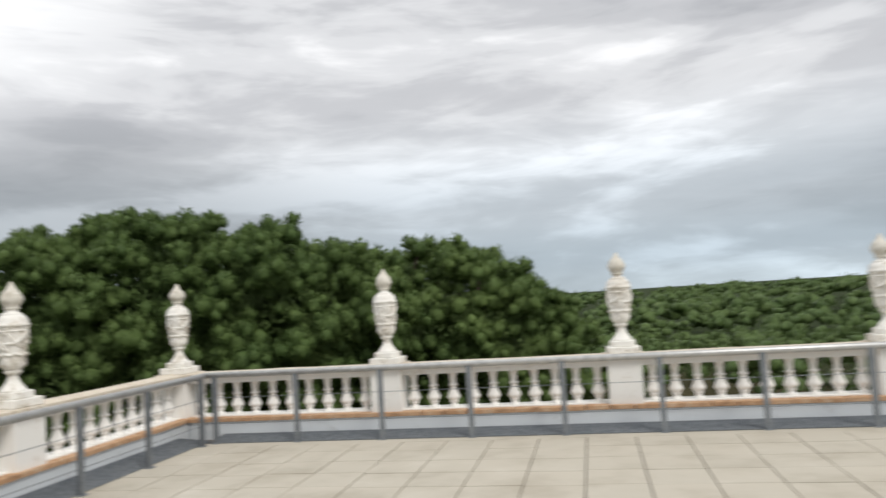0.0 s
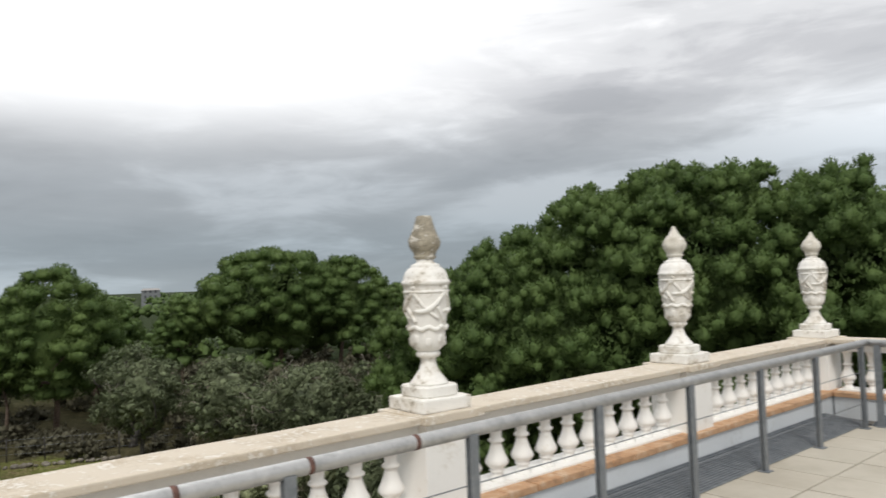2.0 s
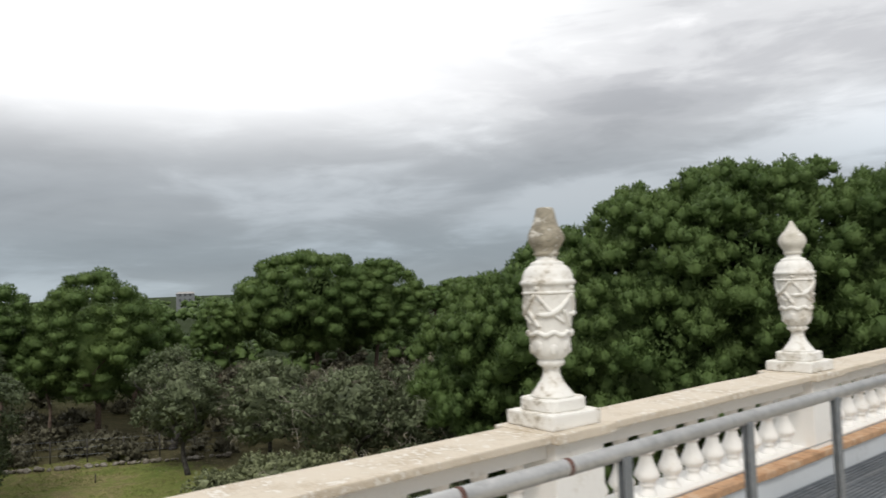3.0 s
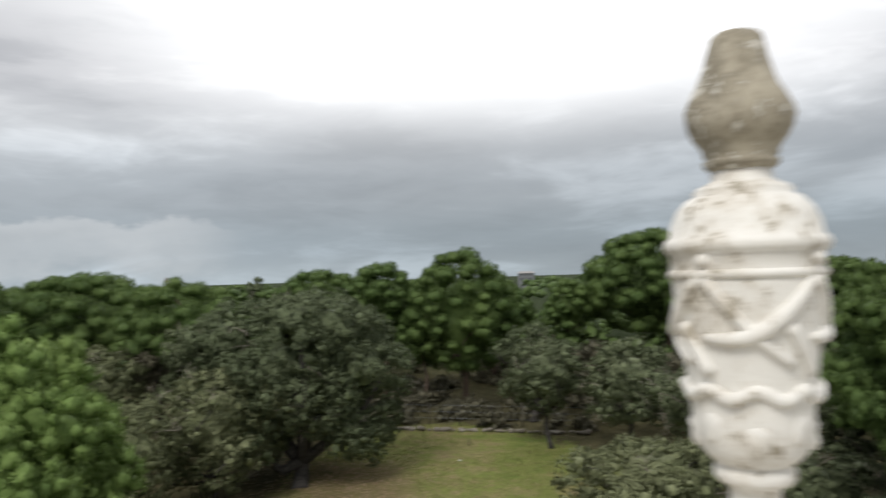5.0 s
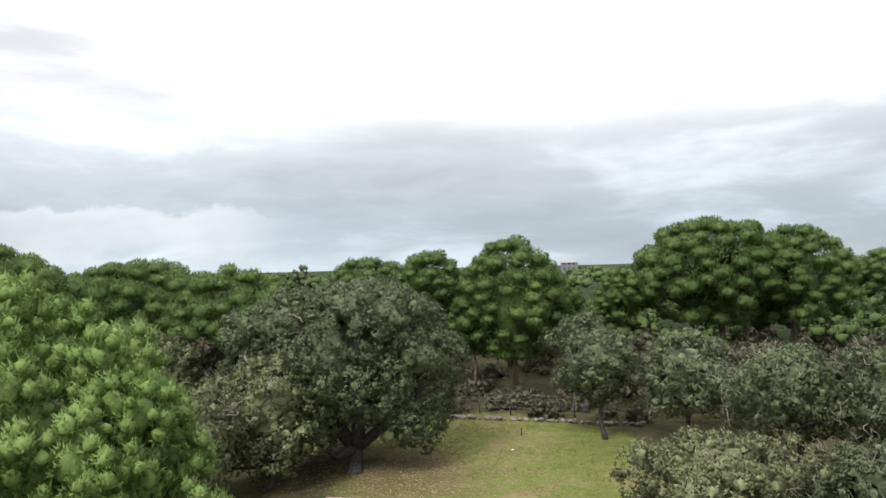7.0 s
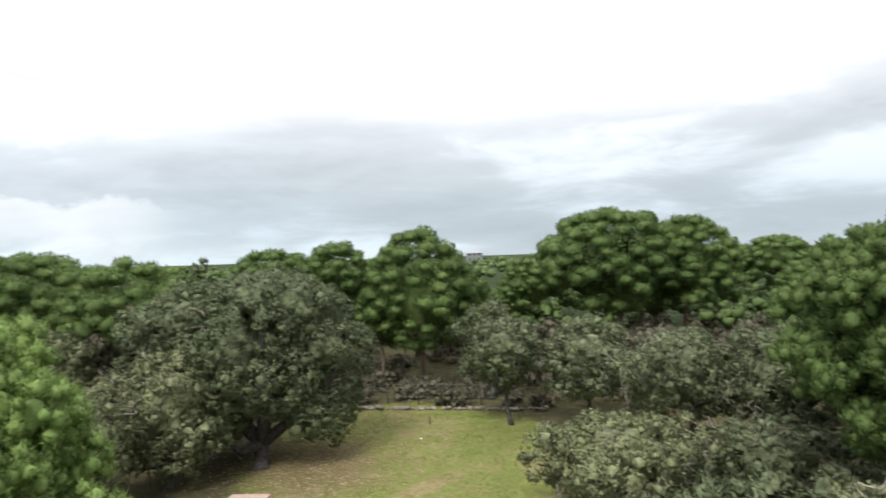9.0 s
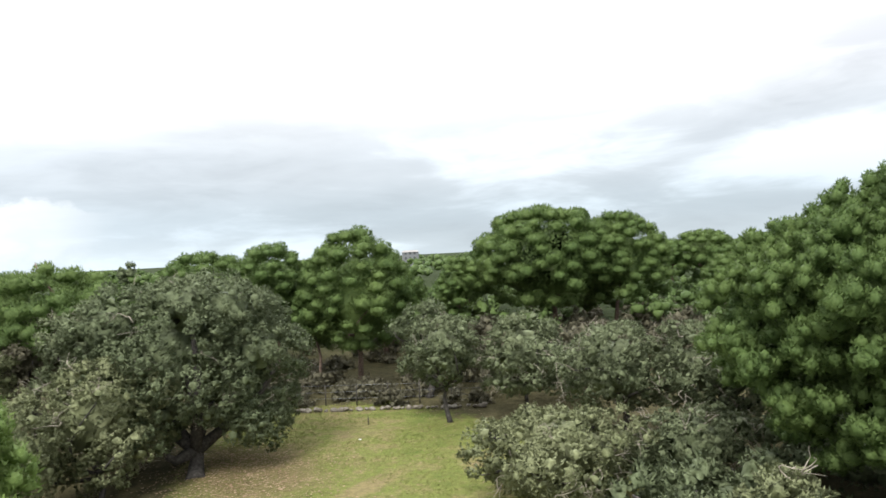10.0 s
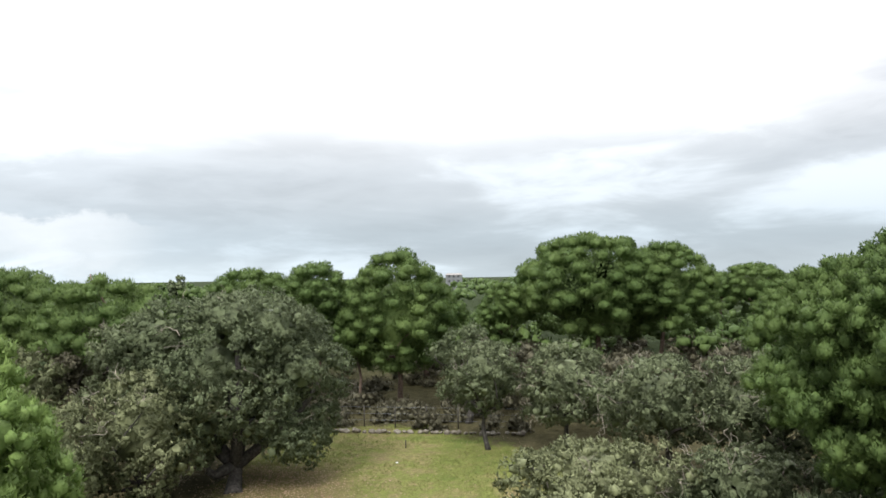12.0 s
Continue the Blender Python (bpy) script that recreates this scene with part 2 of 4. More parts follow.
def ground_mat():
    m, n, p, _ = material("grass_and_litter")
    pos = n.add("ShaderNodeNewGeometry").outputs["Position"]
    s = n.add("ShaderNodeSeparateXYZ", None, Vector=pos)
    n1 = n.noise(pos, 0.16, 5.0, 0.6)
    n2 = n.noise(pos, 0.9, 5.0, 0.65)
    n3 = n.noise(pos, 7.0, 4.0, 0.7)
    litter = n.ramp(n2, [(0.3, (0.042, 0.040, 0.022)), (0.5, (0.080, 0.074, 0.038)), (0.7, (0.125, 0.112, 0.060))])
    grass = n.ramp(n.maths("ADD", n.maths("MULTIPLY", n1, 0.55), n.maths("MULTIPLY", n2, 0.45)),
                   [(0.36, (0.180, 0.255, 0.055)), (0.47, (0.300, 0.340, 0.095)), (0.55, (0.400, 0.345, 0.160)), (0.64, (0.450, 0.340, 0.200))])
    grass = n.mix(n.maths("MULTIPLY", n3, 0.35), grass, (0.10, 0.12, 0.04, 1.0))
    # the mown clearing: an ellipse with a ragged edge
    ex = n.maths("DIVIDE", n.maths("ADD", s.outputs[0], 36.0), 21.0)
    ey = n.maths("DIVIDE", n.maths("SUBTRACT", s.outputs[1], 9.5), 10.5)
    r = n.maths("ADD", n.maths("MULTIPLY", ex, ex), n.maths("MULTIPLY", ey, ey))
    r = n.maths("ADD", r, n.maths("MULTIPLY", n.maths("SUBTRACT", n2, 0.5), 0.9))
    inside = n.ramp(r, [(0.72, grey(1.0)), (1.0, grey(0.0))])
    litter = n.mix(n.ramp(n3, [(0.45, grey(0.0)), (0.7, grey(0.6))]), litter, (0.165, 0.140, 0.075, 1.0))
    away = n.maths("POWER", n.maths("ADD", n.maths("MULTIPLY", s.outputs[0], s.outputs[0]), n.maths("MULTIPLY", s.outputs[1], s.outputs[1])), 0.5)
    # far scrub green, about halved to put the shade among its leaves into the colour
    shaded_scrub = n.ramp(n2, [(0.35, (0.018, 0.030, 0.012)), (0.65, (0.038, 0.056, 0.022))])
    litter = n.mix(n.ramp(n.maths("DIVIDE", away, 200.0), [(0.38, grey(0.0)), (0.52, grey(1.0))]), litter, shaded_scrub)
    n4 = n.noise(pos, 28.0, 3.0, 0.6)
    grass = n.mix(n.ramp(n4, [(0.42, grey(0.55)), (0.62, grey(0.0))]), grass, (0.085, 0.095, 0.035, 1.0))
    fx = n.maths("DIVIDE", n.maths("ADD", s.outputs[0], 42.5), 6.5)
    fy = n.maths("DIVIDE", n.maths("SUBTRACT", s.outputs[1], 3.6), 4.6)
    fallen = n.maths("ADD", n.maths("ADD", n.maths("MULTIPLY", fx, fx), n.maths("MULTIPLY", fy, fy)), n.maths("MULTIPLY", n.maths("SUBTRACT", n2, 0.5), 2.2))
    leafy = n.ramp(n4, [(0.35, (0.105, 0.072, 0.040)), (0.5, (0.190, 0.140, 0.080)), (0.68, (0.290, 0.220, 0.130))])
    grass = n.mix(n.ramp(fallen, [(0.2, grey(0.6)), (1.0, grey(0.0))]), grass, leafy)
    c = n.mix(inside, litter, grass)
    # the bare sandy track across it
    along = n.maths("ADD", n.maths("MULTIPLY", n.maths("ADD", s.outputs[0], 36.5), -0.62), n.maths("MULTIPLY", n.maths("SUBTRACT", s.outputs[1], 7.9), 0.78))
    across = n.maths("ADD", n.maths("MULTIPLY", n.maths("ADD", s.outputs[0], 36.5), 0.78), n.maths("MULTIPLY", n.maths("SUBTRACT", s.outputs[1], 7.9), 0.62))
    bare = n.maths("ADD", n.maths("POWER", n.maths("DIVIDE", along, 4.2), 2.0), n.maths("POWER", n.maths("DIVIDE", across, 0.9), 2.0))
    bare = n.maths("ADD", bare, n.maths("MULTIPLY", n.maths("SUBTRACT", n.maths("ADD", n.maths("MULTIPLY", n2, 0.6), n.maths("MULTIPLY", n3, 0.4)), 0.5), 4.5))
    c = n.mix(n.ramp(bare, [(0.0, grey(0.6)), (1.0, grey(0.0))]), c, (0.37, 0.265, 0.165, 1.0))
    c = n.mix(n.ramp(n.noise(pos, 3.2, 5.0, 0.75), [(0.40, grey(0.55)), (0.60, grey(0.0))]), c, n.mix(0.5, c, (0.06, 0.055, 0.03, 1.0)))
    n.put(p, "Base Color", c)
    n.put(p, "Roughness", 0.95)
    n.put(p, "Specular IOR Level", 0.05)
    bumped(n, p, n.maths("ADD", n.maths("ADD", n3, n2), n.maths("MULTIPLY", n4, 0.5)), 0.9, 0.10)
    return m


GRASS = ground_mat()


# ---- mesh helpers ----
def link_mesh(name, me, mat, parent=None, label=""):
    ob = new(name, me)
    if mat is not None and not me.materials:
        me.materials.append(mat)
    if parent is not None:
        ob.parent = parent
    if label:
        ob["label"] = label
    return ob


def part(name, bm, mat, parent=None, label="", smooth=False):
    me = bpy.data.meshes.new(name)
    bm.to_mesh(me)
    bm.free()
    if smooth:
        for f in me.polygons:
            f.use_smooth = True
    return link_mesh(name, me, mat, parent, label)


def tri_mesh(name, verts, tris, smooth=False, normals=None):
    """A mesh from arrays of vertices and triangles."""
    me = bpy.data.meshes.new(name)
    verts = np.asarray(verts, dtype=np.float32)
    tris = np.asarray(tris, dtype=np.int32)
    me.vertices.add(len(verts))
    me.vertices.foreach_set("co", verts.ravel())
    me.loops.add(tris.size)
    me.loops.foreach_set("vertex_index", tris.ravel())
    me.polygons.add(len(tris))
    me.polygons.foreach_set("loop_start", np.arange(0, tris.size, 3, dtype=np.int32))
    me.polygons.foreach_set("use_smooth", np.full(len(tris), smooth, dtype=bool))
    me.update(calc_edges=True)
    if normals is not None:
        at = me.attributes.new("custom_normal", "FLOAT_VECTOR", "POINT")
        at.data.foreach_set("vector", np.asarray(normals, dtype=np.float32).ravel())
        me.update()
    return me


def box_bm(x0, x1, y0, y1, z0, z1, bevel=0.0):
    bm = bmesh.new()
    bmesh.ops.create_cube(bm, size=1.0, matrix=Matrix.LocRotScale(((x0 + x1) / 2, (y0 + y1) / 2, (z0 + z1) / 2), None, (abs(x1 - x0), abs(y1 - y0), abs(z1 - z0))))
    if bevel:
        bmesh.ops.bevel(bm, geom=bm.edges[:], offset=bevel, segments=2, affect="EDGES", profile=0.6)
    return bm


def worn(bm, amount, scale=6.0, cuts=0):
    """Uneven edges, as on old cast stone."""
    if cuts:
        bmesh.ops.subdivide_edges(bm, edges=bm.edges[:], cuts=cuts, use_grid_fill=True)
    for vtx in bm.verts:
        vtx.co += noise.noise_vector(vtx.co * scale) * amount
    return bm


def lathe_bm(profile, segments, square=0.0, wobble=None):
    """Turns (radius, z) pairs round the z axis."""
    bm = bmesh.new()
    rings = []
    for r, z in profile:
        ring = []
        for i in range(segments):
            a = 2 * math.pi * i / segments
            k = wobble(a, z) if wobble else 1.0
            ring.append(bm.verts.new((r * k * math.cos(a), r * k * math.sin(a), z)))
        rings.append(ring)
    for a, b in zip(rings, rings[1:]):
        for i in range(segments):
            j = (i + 1) % segments
            bm.faces.new((a[i], a[j], b[j], b[i]))
    bm.faces.new(rings[0][::-1])
    bm.faces.new(rings[-1])
    return bm


def tube_arrays(points, radii, sides=8):
    pts = [Vector(p) for p in points]
    verts, tris = [], []
    for i, p in enumerate(pts):
        d = (pts[min(i + 1, len(pts) - 1)] - pts[max(i - 1, 0)]).normalized()
        a = d.orthogonal().normalized() if i == 0 else (a - d * a.dot(d)).normalized()
        b = d.cross(a)
        for k in range(sides):
            t = 2 * math.pi * k / sides
            verts.append(p + (a * math.cos(t) + b * math.sin(t)) * radii[i])
    for i in range(len(pts) - 1):
        for k in range(sides):
            q, r = i * sides + k, i * sides + (k + 1) % sides
            tris += [(q, r, r + sides), (q, r + sides, q + sides)]
    n = len(verts)
    verts += [pts[0], pts[-1]]
    for k in range(sides):
        tris.append((n, (k + 1) % sides, k))
        m = (len(pts) - 1) * sides
        tris.append((n + 1, m + k, m + (k + 1) % sides))
    return np.array([tuple(q) for q in verts]), np.array(tris)


def tube(name, points, radii, mat, parent=None, label="", sides=8):
    vs, ts = tube_arrays(points, radii, sides)
    return link_mesh(name, tri_mesh(name, vs, ts, True), mat, parent, label)


def joined(chunks):
    verts, tris, n = [], [], 0
    for vs, ts in chunks:
        verts.append(vs)
        tris.append(np.asarray(ts) + n)
        n += len(vs)
    return np.concatenate(verts), np.concatenate(tris)


def empty(name, at=(0, 0, 0)):
    ob = new(name)
    ob.location = at
    return ob


# ---- ground ----
def ground_sheet():
    radii = [0.0] + [4.0 * 1.115 ** i for i in range(64)]
    seg = 120
    verts, tris = [(0, 0, GROUND)], []
    for r in radii[1:]:
        for k in range(seg):
            a = 2 * math.pi * k / seg
            x, y = r * math.cos(a) - 20.0, r * math.sin(a) + 8.0
            z = GROUND + 0.10 * noise.noise(Vector((x * 0.15, y * 0.15, 0.0))) + (0.3 * noise.noise(Vector((x * 0.004, y * 0.004, 3.0))) * min(1.0, r / 400.0))
            verts.append((x, y, z))
    verts[0] = (-20.0, 8.0, GROUND)
    for k in range(seg):
        tris.append((0, 1 + k, 1 + (k + 1) % seg))
    for i in range(len(radii) - 2):
        for k in range(seg):
            a, b = 1 + i * seg + k, 1 + i * seg + (k + 1) % seg
            tris += [(a, a + seg, b + seg), (a, b + seg, b)]
    ob = link_mesh("ground", tri_mesh("ground", verts, tris, True), GRASS)
    tagged(ob, "grassy clearing and brown leaf litter under trees", "ground", kind="structure")


ground_sheet()

# ---- the building and its roof terrace ----
X0, X1, Y0, Y1 = -5.72, 7.32, -8.9, 10.42     # outer edges of the terrace
tagged(part("floor", box_bm(X0 + 0.02, X1, Y0, Y1 - 0.02, -0.32, -0.03), JOINT), "concrete terrace slab under beige paving", "floor", kind="structure")
for nm, bx in (("wall_west", (X0 + 0.04, X0 + 0.34, Y0, Y1 - 0.34)), ("wall_north", (X0 + 0.04, X1, Y1 - 0.34, Y1 - 0.04)),
               ("wall_east", (X1 - 0.3, X1, Y0, Y1 - 0.34)), ("wall_south", (X0 + 0.34, X1 - 0.3, Y0, Y0 + 0.3))):
    tagged(part(nm, box_bm(*bx, GROUND - 0.3, -0.32), RENDERED), "plain white rendered wall of the building", "wall", kind="structure")

PIERS_W = [10.2 - 3.15 * i for i in range(7)]         # along the west side, centre x = -5.5
PIERS_N = [-5.5 + 3.15 * i for i in range(1, 5)]      # along the north side, centre y = 10.2
LEDGE, BEAM, TOP = 0.275, 0.745, 0.892


def baluster_mesh():
    h0, h1 = LEDGE, BEAM
    fit = (h1 - h0) / 0.525
    prof = [(0.000, 0.0), (0.062, 0.0), (0.062, 0.030), (0.050, 0.038), (0.044, 0.062), (0.042, 0.080), (0.056, 0.090), (0.058, 0.100), (0.050, 0.110), (0.066, 0.128),
            (0.083, 0.150), (0.087, 0.165), (0.080, 0.190), (0.064, 0.225), (0.050, 0.265), (0.042, 0.300), (0.040, 0.318), (0.056, 0.328), (0.059, 0.338), (0.056, 0.348),
            (0.041, 0.358), (0.042, 0.400), (0.046, 0.450), (0.054, 0.485), (0.060, 0.495), (0.060, 0.525)]
    bm = lathe_bm([(max(r, 0.001), z * fit) for r, z in prof], 14)
    me = bpy.data.meshes.new("baluster")
    bm.to_mesh(me)
    bm.free()
    for f in me.polygons:
        f.use_smooth = True
    me.materials.append(WHITE)
    return me


BALUSTER = baluster_mesh()


def balustrade(label, piers, frame_m, ends, shared_corner=False):
    """A run along local y, its inner side towards local +x; piers by their local y."""
    root = empty("balustrade")
    root.matrix_world = frame_m
    lo, hi = ends
    part("kerb_wall", worn(box_bm(-0.20, 0.235, lo, hi, -0.03, LEDGE - 0.055), 0.0), KERB, root, "bluish white painted kerb")
    n = int((hi - lo) / 0.30)
    tile_me = None
    for i in range(n):
        y = lo + (hi - lo) * (i + 0.5) / n
        if tile_me is None:
            bm = worn(box_bm(-0.21, 0.262, -0.147, 0.147, -0.055, 0.0, 0.008), 0.003, 9.0)
            tile_me = bpy.data.meshes.new("ledge_tile")
            bm.to_mesh(tile_me)
            bm.free()
            tile_me.materials.append(TERRACOTTA)
        t = link_mesh("ledge_tile", tile_me, None, root)
        t.matrix_basis = pose(random.uniform(-0.004, 0.004), y, LEDGE - random.uniform(0.0, 0.004), 0, 0, random.uniform(-0.5, 0.5))
    part("white_plinth", box_bm(-0.19, 0.12, lo, hi, LEDGE - 0.01, LEDGE + 0.012), WHITE, root)
    part("beam", box_bm(-0.13, 0.13, lo, hi, BEAM, TOP - 0.05), WHITE, root)
    for y in piers[1:] if shared_corner else piers:
        part("pier", worn(box_bm(-0.20, 0.20, y - 0.21, y + 0.21, LEDGE - 0.03, TOP - 0.046, 0.008), 0.002), WHITE, root)
        part("coping_block", worn(box_bm(-0.25, 0.265, y - 0.26, y + 0.26, TOP - 0.052, TOP + 0.006, 0.010), 0.006, 5.0, 3), COPING, root)
    for a, b in zip(sorted(piers), sorted(piers)[1:]):
        span = b - a - 0.42
        for i in range(10):
            ob = link_mesh("baluster", BALUSTER, None, root)
            ob.matrix_basis = pose(0.0, a + 0.21 + span * (i + 0.5) / 10.0, LEDGE, 0, 0, random.uniform(0, 360))
        part("coping", worn(box_bm(-0.17, 0.225, a + 0.255, b - 0.255, TOP - 0.048, TOP, 0.010), 0.007, 5.0, 5), COPING, root)
    return tagged(root, label, "balustrade")


balustrade("white painted balustrade with stained coping and vase-shaped balusters", PIERS_W, pose(-5.5, 0, 0), (Y0, Y1 - 0.02))
balustrade("white painted balustrade with ten balusters between square piers", [-5.5, *PIERS_N], pose(0, 10.2, 0, 0, 0, -90), (-5.236, X1), True)


# ---- urns ----
def urn(pale):
    root = empty("garden_urn")
    part("plinth_block", worn(box_bm(-0.20, 0.20, -0.20, 0.20, 0.0, 0.085, 0.012), 0.005, 7.0, 4), URN, root)
    foot = [(0.001, 0.085), (0.150, 0.085), (0.156, 0.095), (0.156, 0.148), (0.148, 0.158), (0.001, 0.160)]

    def squarish(a, z):
        c, s = abs(math.cos(a)), abs(math.sin(a))
        return 1.0 / (c ** 5 + s ** 5) ** 0.2
    part("foot_block", lathe_bm(foot, 32, wobble=squarish), URN, root)
    k = [(0.001, 0.155), (0.135, 0.158), (0.128, 0.172), (0.112, 0.190), (0.088, 0.220), (0.064, 0.255), (0.052, 0.290), (0.050, 0.315), (0.056, 0.328), (0.074, 0.336),
         (0.082, 0.346), (0.082, 0.362), (0.074, 0.372), (0.088, 0.382), (0.106, 0.402), (0.116, 0.430), (0.121, 0.465), (0.123, 0.500), (0.126, 0.530), (0.131, 0.560),
         (0.137, 0.610), (0.144, 0.670), (0.150, 0.720), (0.154, 0.770), (0.155, 0.800), (0.164, 0.806), (0.169, 0.818), (0.164, 0.830), (0.154, 0.838), (0.150, 0.865),
         (0.137, 0.893), (0.118, 0.913), (0.100, 0.922), (0.102, 0.930), (0.094, 0.938), (0.076, 0.945), (0.062, 0.953), (0.062, 0.975), (0.001, 0.978)]
    part("body", lathe_bm(k, 40, wobble=lambda a, z: 1.0 + 0.012 * noise.noise(Vector((math.cos(a) * 3, math.sin(a) * 3, z * 12)))), URN, root, smooth=True)

    def radius_at(z):
        for (ra, za), (rb, zb) in zip(k, k[1:]):
            if za <= z <= zb and zb > za:
                return ra + (rb - ra) * (z - za) / (zb - za)
        return 0.12

    def ring_line(fn, a0, a1, steps, lift):
        return [((radius_at(fn(t)) + lift) * math.cos(a0 + (a1 - a0) * t), (radius_at(fn(t)) + lift) * math.sin(a0 + (a1 - a0) * t), fn(t)) for t in [i / steps for i in range(steps + 1)]]
    part("band", lathe_bm([(0.145, 0.748), (0.157, 0.752), (0.161, 0.760), (0.157, 0.768), (0.145, 0.772)], 40), URN, root, smooth=True)
    for i in range(4):
        a = radians(20 + 90 * i)
        tube("garland", ring_line(lambda t: 0.752 - 0.115 * t - 0.045 * math.sin(math.pi * t), a + radians(84), a - radians(4), 18, 0.004), [0.008 + 0.010 * math.sin(math.pi * j / 18) for j in range(19)], URN, root, sides=8)
        tube("ribbon", ring_line(lambda t: 0.750 - 0.165 * t - 0.02 * math.sin(math.pi * t), a, a + radians(66), 12, 0.003), [0.012 - 0.004 * abs(j / 12 - 0.5) for j in range(13)], URN, root, sides=6)
        tube("ribbon", ring_line(lambda t: 0.660 - 0.095 * t, a + radians(62), a + radians(88), 8, 0.004), [0.013] * 9, URN, root, sides=6)
        bm = bmesh.new()
        bmesh.ops.create_icosphere(bm, subdivisions=2, radius=0.015)
        ob = part("rosette", bm, URN, root, smooth=True)
        ob.location = (0.154 * math.cos(a), 0.154 * math.sin(a), 0.787)
    tube("scalloped_rim", [((0.127 + 0.005 * math.cos(8 * t)) * math.cos(t), (0.127 + 0.005 * math.cos(8 * t)) * math.sin(t), 0.525 + 0.009 * math.sin(8 * t)) for t in [2 * math.pi * i / 64 for i in range(65)]],
         [0.012 + 0.004 * abs(math.sin(4 * 2 * math.pi * i / 64)) for i in range(65)], URN, root, sides=8)
    for i in range(8):
        a = radians(45 * i + 10)
        bm = bmesh.new()
        bmesh.ops.create_icosphere(bm, subdivisions=2, radius=0.026, matrix=Matrix.Diagonal((0.55, 1.0, 1.35, 1.0)))
        worn(bm, 0.010, 40.0)
        ob = part("leaf_ornament", bm, URN, root, smooth=True)
        ob.matrix_basis = pose(0.112 * math.cos(a), 0.112 * math.sin(a), 0.458 - 0.02 * (i % 2), 0, 0, math.degrees(a))
    fl = [(0.001, 0.958), (0.060, 0.960), (0.062, 0.972), (0.076, 0.982), (0.078, 0.992), (0.071, 0.998), (0.077, 1.006), (0.078, 1.016), (0.085, 1.026), (0.098, 1.042),
          (0.107, 1.060), (0.110, 1.078), (0.106, 1.098), (0.096, 1.122), (0.091, 1.134), (0.086, 1.146), (0.081, 1.159), (0.076, 1.172), (0.071, 1.186), (0.067, 1.200),
          (0.063, 1.213), (0.059, 1.226), (0.055, 1.240), (0.052, 1.252), (0.044, 1.260), (0.001, 1.261)]

    if pale:
        fl = [(r * (1.0 - 0.8 * max(0.0, (z - 1.15) / 0.11)), z) for r, z in fl]

    def licks(a, z):
        f = min(1.0, max(0.0, (z - 1.05) / 0.05))
        return 1.0 + f * (0.085 * abs(math.sin(3.0 * a + 12 * z)) - 0.045 + 0.13 * noise.noise(Vector((math.cos(a) * 2.2, math.sin(a) * 2.2, z * 14))))
    part("flame_finial", lathe_bm(fl, 48, wobble=licks), FLAME_PALE if pale else FLAME, root, "lichen-stained stone flame", smooth=True)
    return tagged(root, "weathered white stone urn with garlands and flame finial on pier", "urn", "urns on the balustrade")


URN_Z = TOP + 0.006
URN_TALL = 1.035     # the urns stand 1.3 m high with their blocks
grey_urn, pale_urn = urn(False), urn(True)
spots = [(-5.5, y, False) for y in PIERS_W[2:]] + [(-5.5, y, True) for y in PIERS_W[:2]] + [(x, 10.2, True) for x in PIERS_N]
first = {False: grey_urn, True: pale_urn}
used = set()
for i, (x, y, pale) in enumerate(spots):
    at = pose(x, y, URN_Z, 0, 0, (i * 13) % 7 - 3 + (0 if x < -5 else -90))
    if pale not in used:
        first[pale].matrix_basis = at @ Matrix.Diagonal((1.0, 1.0, URN_TALL, 1.0))
        used.add(pale)
    else:
        copy_thing(first[pale], at)


# ---- steel railing and drain ----
RAIL_X, RAIL_Y, RAIL_Z = -4.72, 9.56, 0.905


def post_part(root, x, y, along_y):
    p = empty("post")
    p.parent = root
    p.matrix_basis = pose(x, y, 0, 0, 0, 90 if along_y else 0)
    part("plate", box_bm(-0.006, 0.006, -0.032, 0.032, 0.004, RAIL_Z - 0.02, 0.002), POST, p).location.x = -0.016
    part("plate", box_bm(-0.006, 0.006, -0.032, 0.032, 0.004, RAIL_Z - 0.02, 0.002), POST, p).location.x = 0.016
    part("foot_plate", box_bm(-0.05, 0.05, -0.05, 0.05, -0.002, 0.008, 0.002), POST, p)


def railing(label, posts, line, along_y, sleeves, cables):
    root = empty("metal_railing")
    a, b = line
    tube("handrail", [a, tuple((Vector(a) + Vector(b)) / 2), b], [0.040] * 3, STEEL, root, sides=20)
    d = (Vector(b) - Vector(a)).normalized()
    for s in sleeves:
        c = Vector(a) + d * s
        tube("joint_ring", [tuple(c - d * 0.014), tuple(c + d * 0.014)], [0.0415, 0.0415], RUST, root, "rust-red joint", sides=20)
    for z in cables:
        tube("cable", [(a[0], a[1], z), (b[0], b[1], z)], [0.004, 0.004], POST, root, sides=6)
    for x, y in posts:
        post_part(root, x, y, along_y)
    return tagged(root, label, "railing")


WEST_POSTS = [9.36, 8.17] + [8.17 - 1.16 * i for i in range(1, 14)]
railing("grey steel tube handrail on flat posts with cables", [(RAIL_X + 0.02, y) for y in WEST_POSTS], ((RAIL_X, RAIL_Y, RAIL_Z), (RAIL_X, -8.4, RAIL_Z)), False,
        [RAIL_Y - y for y in (3.135, 2.49, 1.846)], (0.60, 0.26))
NORTH_POSTS = [-4.60 + 1.158 * i for i in range(11)]
railing("grey steel tube handrail on flat posts along the terrace", [(x, RAIL_Y - 0.02) for x in NORTH_POSTS], ((RAIL_X - 0.0, RAIL_Y, RAIL_Z), (X1 - 0.15, RAIL_Y, RAIL_Z)), True, [], (0.60, 0.26))


